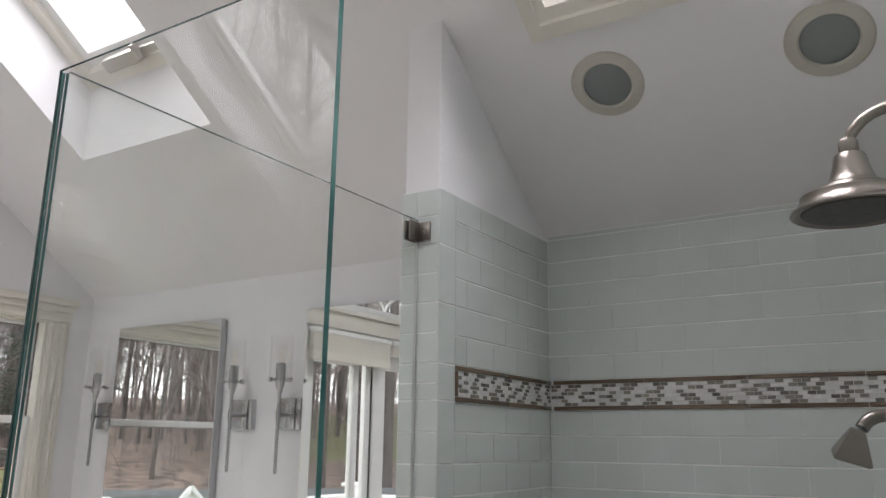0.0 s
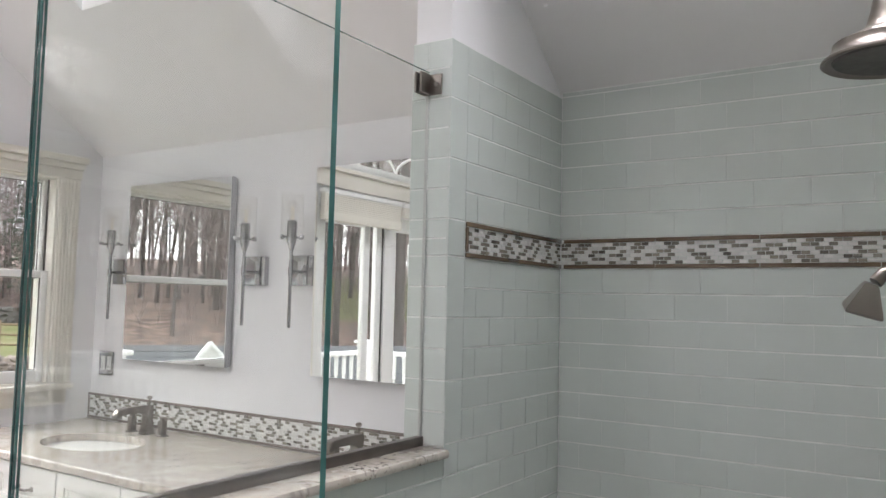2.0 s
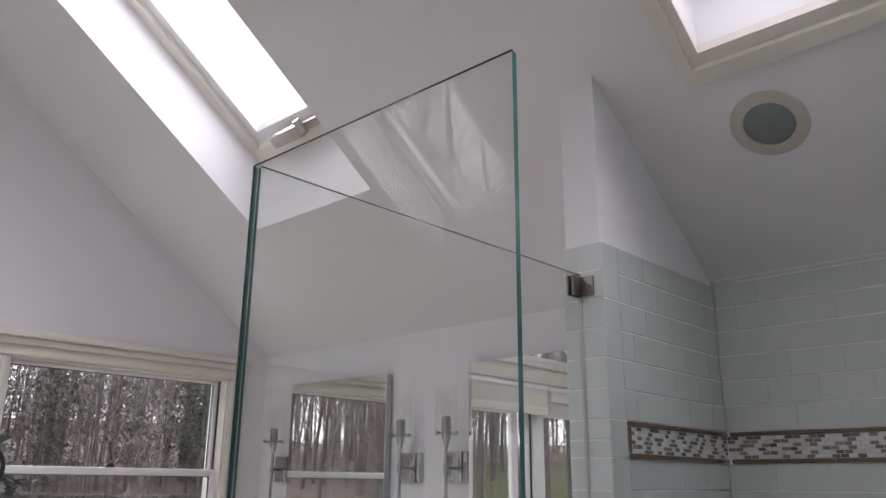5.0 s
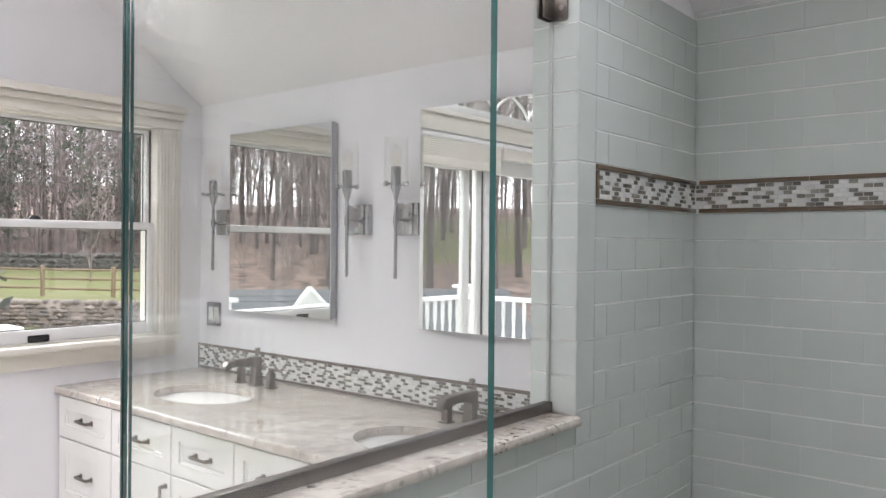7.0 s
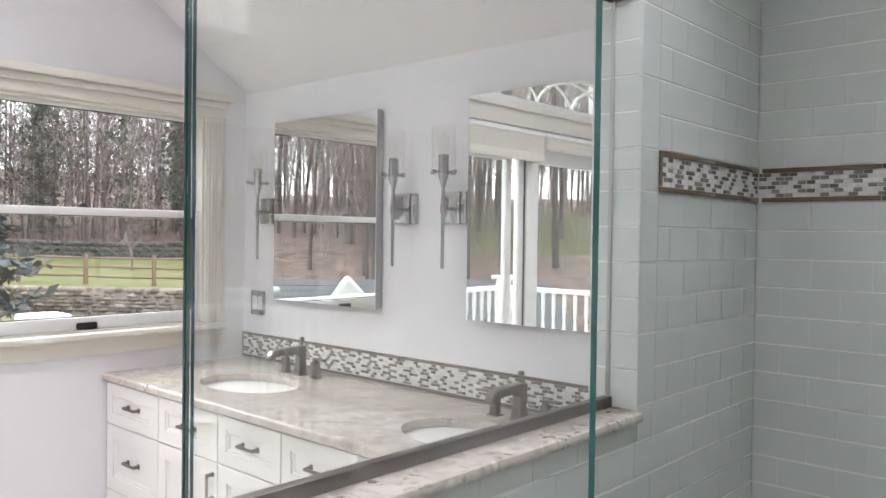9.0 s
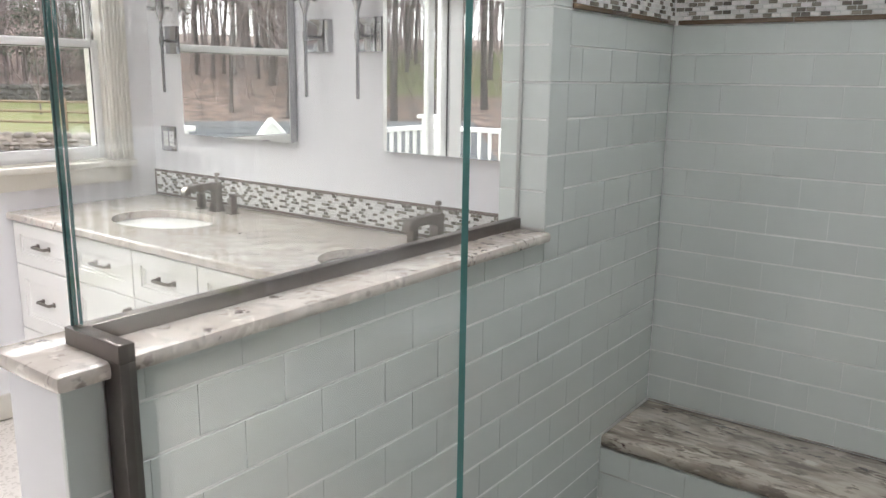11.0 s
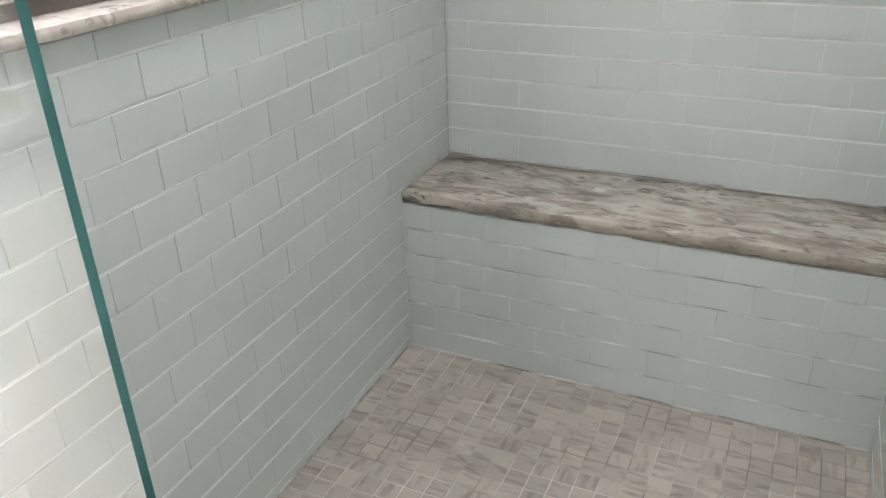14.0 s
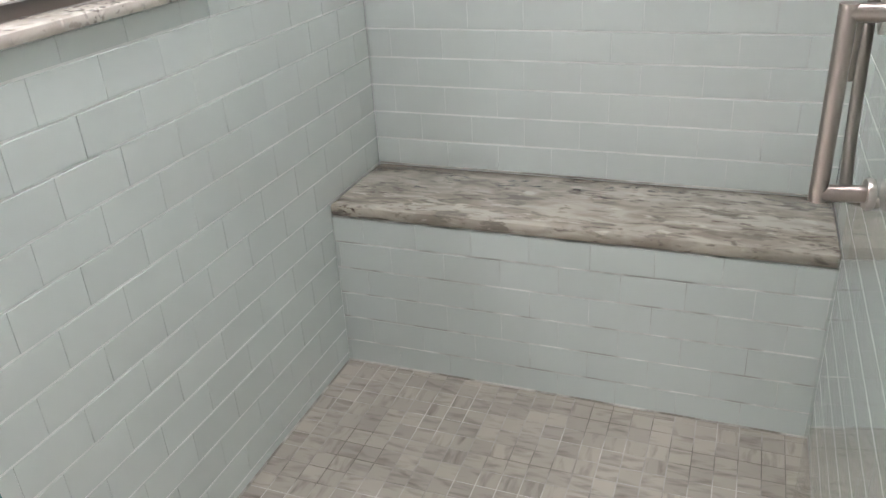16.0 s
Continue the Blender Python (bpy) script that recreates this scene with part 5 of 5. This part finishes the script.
# round make-up mirror beside the window
def makeup_mirror():
    m = thing("makeup_mirror", "round chrome make-up mirror on a wall arm", "mirror")
    c = Vector((XW + 0.18, 1.155, 1.60))
    at = pose(c.x, c.y, c.z, 0, 90, -43)
    part("frame", lathe([(0.080, -0.008), (0.092, -0.01), (0.096, 0.0), (0.092, 0.01), (0.080, 0.008)], 36, at), BLACK, m, "dark rim")
    part("glass", lathe([(0, -0.006), (0.082, -0.006), (0.082, 0.006), (0, 0.006)], 36, at), MIRROR, m)
    part("arm", tube([c, c + Vector((-0.08, -0.05, -0.02)), (XW + 0.004, c.y - 0.06, c.z - 0.03)], 0.007, 10), CHROME, m)
    part("wall_plate", lathe([(0, 0), (0.03, 0), (0.028, 0.008), (0, 0.010)], 24, pose(XW, c.y - 0.06, c.z - 0.03, 0, 90, 0)), CHROME, m)
    return m


makeup_mirror()


# ---- mosaic strips: small chips, joined ----
def chips(parent, place, u0, u1, v0, v1, seed, chip=0.0235, rows=6):
    """Brick-bonded chips on a local plane: x along, z up, facing -y."""
    r = random.Random(seed)
    h = (v1 - v0) / rows
    sets = {False: ([], []), True: ([], [])}
    for k in range(rows):
        u = u0 - (k % 2) * chip / 2
        run = 0
        state = r.random() < 0.5
        while u < u1:
            a, b = max(u, u0) + 0.0009, min(u + chip, u1) - 0.0009
            u += chip
            if run <= 0:
                state = not state
                run = r.choice((1, 1, 2, 2) if state else (1, 2, 2, 3))
            run -= 1
            if b - a < 0.003:
                continue
            c, d = v0 + k * h + 0.0009, v0 + (k + 1) * h - 0.0009
            v, f = sets[state]
            n = len(v)
            e, y = 0.0008, -0.0015 + r.uniform(-0.0005, 0.0003)
            v += [place @ Vector(p) for p in ((a, 0, c), (b, 0, c), (b, 0, d), (a, 0, d), (a + e, y, c + e), (b - e, y, c + e), (b - e, y, d - e), (a + e, y, d - e))]
            f += [(n + 4, n + 5, n + 6, n + 7), (n, n + 1, n + 5, n + 4), (n + 1, n + 2, n + 6, n + 5), (n + 2, n + 3, n + 7, n + 6), (n + 3, n, n + 4, n + 7)]
    for dark, (v, f) in sets.items():
        me = bpy.data.meshes.new("mosaic_chips")
        me.from_pydata(v, [], f)
        me.materials.append(DARK_CHIP if dark else MARBLE_CHIP)
        ob = new("mosaic_chips", me)
        ob.parent = parent
        tagged(ob, "taupe glass mosaic chips" if dark else "white marble mosaic chips", kind="stuff")


def liner(parent, place, u0, u1, v0, v1, mat, length=0.305, phase=0.0):
    u = u0 - phase
    while u < u1 - 0.003:
        a, b = max(u, u0), min(u + length, u1)
        if b - a > 0.004:
            ob = part("liner", box(a + 0.0008, b - 0.0008, -0.0045, 0, v0 + 0.0006, v1 - 0.0006, 0.0012), mat, parent)
            ob.matrix_world = place
        u += length


NORTH = pose(0, YB, 0)                                    # local x runs east, faces south
WESTW = pose(XL, 0, 0, 0, 0, 90)                          # local x runs north, faces east
EASTW = pose(XR, 0, 0, 0, 0, -90)                         # local x runs south, faces west
BENCHF = pose(0, YBENCH, 0)
PIER = pose(0, YP, 0)
LH = 0.0135


# ---- tiles ----
tile_cache = {}


def tile_mesh(w, h, deep):
    key = (round(w, 3), round(h, 3), deep)
    if key not in tile_cache:
        a, b, e, g, lip = key[0] / 2, key[1] / 2, 0.0028, 0.0005, 0.0010
        v = [(-a, deep, -b), (a, deep, -b), (a, deep, b), (-a, deep, b), (-a, e, -b), (a, e, -b), (a, e, b), (-a, e, b),
             (-a + g, 0, -b + lip), (a - g, 0, -b + lip), (a - g, 0, b - lip), (-a + g, 0, b - lip)]
        f = [(8, 9, 10, 11)] + [(i, (i + 1) % 4, 4 + (i + 1) % 4, 4 + i) for i in range(4)] + [(4 + i, 4 + (i + 1) % 4, 8 + (i + 1) % 4, 8 + i) for i in range(4)]
        me = bpy.data.meshes.new("tile")
        me.from_pydata(v, [], f)
        me.materials.append(TILE_MAT)
        tile_cache[key] = me
    return tile_cache[key]


tr = random.Random(3)
GAP = 0.0036


def lay(parent, place, u0, u1, v0, v1):
    w, h = u1 - u0 - 0.0006, v1 - v0 - GAP
    if w < 0.006 or h < 0.006:
        return
    ob = new("tile", tile_mesh(w, h, 0.0075))
    ob.parent = parent
    ob.matrix_world = place @ pose((u0 + u1) / 2, tr.uniform(-0.0003, 0.0003), (v0 + v1) / 2, tr.uniform(-0.2, 0.2), 0, tr.uniform(-0.25, 0.25))


def course(parent, place, u0, u1, v0, v1, joint):
    """One course between u0 and u1 with a joint at the given place."""
    u = joint - math.ceil((joint - u0) / TILE) * TILE
    while u < u1:
        lay(parent, place, max(u, u0), min(u + TILE, u1), v0, v1)
        u += TILE


def bed(name, bm, label, mat=TILE_GROUT):
    return tagged(part(name, bm, mat), label, "tiled wall", "", "structure")


TOP_SIDE = 2.193
west = bed("tiling_west", bmesh.new(), "sage glass subway tiling on the shower side wall")
bm = bmesh.new()
add_box(bm, XL - 0.008, XL - 0.0016, YG + 0.012, YP, 0, 1.109)
add_box(bm, XL - 0.008, XL - 0.0016, YH, YG - 0.012, 0, 1.109)
add_prism(bm, [(YP + 0.002, 0), (YB - 0.002, 0), (YB - 0.002, TOP_SIDE), (YP + 0.002, TOP_SIDE)], "x", XL - 0.008, XL - 0.0016)
old = west.data
west.data = mesh_of("tiling_west", bm, TILE_GROUT)
bpy.data.meshes.remove(old)
YC = 1.942
JW = 1.006
for r in range(21):
    z1, z0 = BAND_LO - r * ROW, max(BAND_LO - (r + 1) * ROW, 0)
    joint = JW + (0 if r % 2 == 0 else TILE / 2)
    y_end = YB - 0.001 if z0 > BENCH - 0.03 else YBENCH
    if r < 6:
        course(west, WESTW, YC, y_end, z0, z1, joint)
    elif r == 6:
        course(west, WESTW, YP + 0.001, y_end, z0, z1, joint)
        course(west, WESTW, YG + 0.014, YP + 0.001, z0, 1.1095, joint)
    else:
        course(west, WESTW, YG + 0.014, y_end, z0, z1, joint)
for k in range(8):
    lay(west, WESTW, YH, YG - 0.012, max(0.001, 0.9605 - k * TILE), 1.1095 if k == 0 else 0.9605 - (k - 1) * TILE)
for r in range(6):
    z0, z1 = BAND_HI + r * ROW, min(BAND_HI + (r + 1) * ROW, TOP_SIDE)
    course(west, WESTW, YC, YB - 0.001, z0, z1, JW + (0 if r % 2 else TILE / 2))
edges = [BAND_LO - 6 * ROW, BAND_LO - 4 * ROW, BAND_LO - 2 * ROW, BAND_LO, BAND_HI, BAND_HI + 2 * ROW, BAND_HI + 4 * ROW, TOP_SIDE]
for a, b in zip(edges, edges[1:]):
    lay(west, WESTW, YP + 0.0005, YC, a, b)
chips(west, WESTW @ pose(0, 0.001, 0), YC + LH, YB - 0.002, BAND_LO + LH, BAND_HI - LH, 11)
liner(west, WESTW, YC, YB - 0.001, BAND_LO, BAND_LO + LH, LINER, 0.305)
liner(west, WESTW, YC, YB - 0.001, BAND_HI - LH, BAND_HI, LINER, 0.305)
liner(west, WESTW, YC, YC + LH, BAND_LO + LH, BAND_HI - LH, LINER)

bm = bmesh.new()
add_box(bm, XP + 0.001, XL - 0.002, YP + 0.0016, YP + 0.0078, 1.134, TOP_SIDE)
pier = bed("tiling_pier", bm, "small sage glass tiles on the end of the pier")
zs = [BAND_LO - k * ROW for k in range(6, -1, -1)] + [(BAND_LO + BAND_HI) / 2 - 0.003] + [BAND_HI + k * ROW for k in range(6)] + [TOP_SIDE]
zs[0] = 1.135
for a, b in zip(zs, zs[1:]):
    lay(pier, PIER, XP + 0.001, XG - 0.001, a, b)
    lay(pier, PIER, XG - 0.001, XL - 0.0002, a, b)

north = bed("tiling_north", box(XL, XR, YB + 0.0016, YB + 0.0078, BENCH - 0.03, EAVE + 0.01), "sage glass subway tiling on the shower back wall")
for r in range(15):
    z1, z0 = BAND_LO - r * ROW, max(BAND_LO - (r + 1) * ROW, BENCH)
    course(north, NORTH, XL, XR, z0, z1, -0.983 if r % 2 == 0 else -1.06)
for r in range(7):
    z0, z1 = BAND_HI + r * ROW, min(BAND_HI + (r + 1) * ROW, EAVE - 0.002)
    course(north, NORTH, XL, XR, z0, z1, -0.983 if r % 2 else -1.06)
chips(north, NORTH @ pose(0, 0.001, 0), XL + 0.002, XR, BAND_LO + LH, BAND_HI - LH, 12)
for v in (BAND_LO, BAND_HI - LH):
    liner(north, NORTH, XL + 0.005, XR, v, v + LH, LINER, 0.305, XL + 0.818 + 0.305)

bench = bed("tiling_bench", box(XL + 0.001, XR - 0.001, YBENCH + 0.0016, YBENCH + 0.0078, 0, BENCH - 0.037), "sage glass subway tiling on the bench front", STAINED_GROUT)
for r in range(6):
    z0, z1 = max(0, 0.072 + (r - 1) * ROW), min(0.072 + r * ROW, BENCH - 0.037)
    course(bench, BENCHF, XL, XR, z0, z1, -0.656 if r % 2 == 0 else -0.732)

east = bed("tiling_east", prism([(0.87, 0), (YB, 0), (YB, EAVE), (2.0, 2.6), (0.87, 2.6)], "x", XR + 0.0016, XR + 0.0078), "sage glass subway tiling on the shower valve wall")
for r in range(21):
    z1, z0 = BAND_LO - r * ROW, max(BAND_LO - (r + 1) * ROW, 0)
    course(east, EASTW, -(YB if z0 > BENCH - 0.03 else YBENCH), -0.87, z0, z1, -2.40 if r % 2 else -2.48)
for r in range(6):
    course(east, EASTW, -YB, -0.87, BAND_HI + r * ROW, BAND_HI + (r + 1) * ROW, -2.40 if r % 2 else -2.48)
chips(east, EASTW @ pose(0, 0.001, 0), -YB, -0.87, BAND_LO + LH, BAND_HI - LH, 13)
for v in (BAND_LO, BAND_HI - LH):
    liner(east, EASTW, -YB + 0.005, -0.87, v, v + LH, LINER)

# vanity backsplash
splash = tagged(part("backsplash", box(XW, XP - 0.001, YB - 0.001, YB + 0.0075, COUNTER + 0.001, COUNTER + 0.126), GROUT), "white and taupe mosaic backsplash with taupe liners", "backsplash", "", "structure")
SPL = pose(0, YB - 0.001, 0)
chips(splash, SPL, XW + 0.014, XP - 0.001, COUNTER + 0.016, COUNTER + 0.113, 14, 0.024, 8)
liner(splash, SPL, XW + 0.001, XP - 0.002, COUNTER + 0.113, COUNTER + 0.127, LINER_GREY, 0.305)
liner(splash, SPL, XW + 0.001, XP - 0.002, COUNTER + 0.002, COUNTER + 0.015, LINER_GREY, 0.305)
liner(splash, SPL, XW + 0.001, XW + 0.013, COUNTER + 0.016, COUNTER + 0.112, LINER_GREY)

# shower floor mosaic
STEP = (XR - XL) / 24
floor_bed = tagged(part("shower_floor", box(XL, XR, 0.86, YBENCH + 0.008, -0.0055, -0.0010), FLOOR_GROUT), "grey-brown marble mosaic shower floor", "floor", "", "structure")
piece = bpy.data.meshes.new("mosaic_tile")
a, e = STEP / 2 - 0.0010, 0.0010
v = [(-a, -a, -0.005), (a, -a, -0.005), (a, a, -0.005), (-a, a, -0.005), (-a, -a, -e), (a, -a, -e), (a, a, -e), (-a, a, -e), (-a + e, -a + e, 0), (a - e, -a + e, 0), (a - e, a - e, 0), (-a + e, a - e, 0)]
f = [(8, 9, 10, 11)] + [(i, (i + 1) % 4, 4 + (i + 1) % 4, 4 + i) for i in range(4)] + [(4 + i, 4 + (i + 1) % 4, 8 + (i + 1) % 4, 8 + i) for i in range(4)]
piece.from_pydata(v, [], f)
piece.materials.append(STONE_MOSAIC)
rest_v, rest_f = [], []
nx = 24
x_start = XL + STEP / 2
row = 0
y = YBENCH + 0.001
while y > 0.89:
    for k in range(nx):
        spot = pose(x_start + k * STEP, y, tr.uniform(-0.0004, 0.0002), tr.uniform(-0.6, 0.6), tr.uniform(-0.6, 0.6), tr.choice((0, 0, 0, 90)))
        if row == 0:
            spot = pose(x_start + k * STEP, y - STEP / 4, 0.0) @ Matrix.Diagonal((1, 0.5, 1, 1))
        if row < 13:
            ob = new("mosaic_tile", piece)
            ob.parent, ob.matrix_world = floor_bed, spot
        else:
            n = len(rest_v)
            rest_v += [tuple(spot @ Vector(p)) for p in v]
            rest_f += [tuple(n + i for i in q) for q in f]
    y -= STEP
    row += 1
me = bpy.data.meshes.new("mosaic_tiles")
me.from_pydata(rest_v, [], rest_f)
me.materials.append(STONE_MOSAIC)
rest = new("mosaic_tiles", me)
rest.parent = floor_bed
tagged(rest, "grey-brown marble mosaic pieces", kind="stuff")

# caulk in the corners of the shower floor
setting("caulk_bench", box(XL + 0.006, XR - 0.001, YBENCH - 0.0045, YBENCH - 0.0004, -0.001, 0.0045, 0.0018), CAULK, "stained pale caulk along the foot of the bench", "caulk")
setting("caulk_west", box(XL + 0.0004, XL + 0.005, 0.87, YBENCH - 0.0004, -0.001, 0.0045, 0.0018), CAULK, "stained pale caulk along the foot of the side wall", "caulk")
setting("caulk_seat", box(XL + 0.004, XR - 0.001, YB - 0.0055, YB - 0.0012, BENCH + 0.0005, BENCH + 0.0045, 0.0018), CAULK, "pale caulk along the back of the bench seat", "caulk")
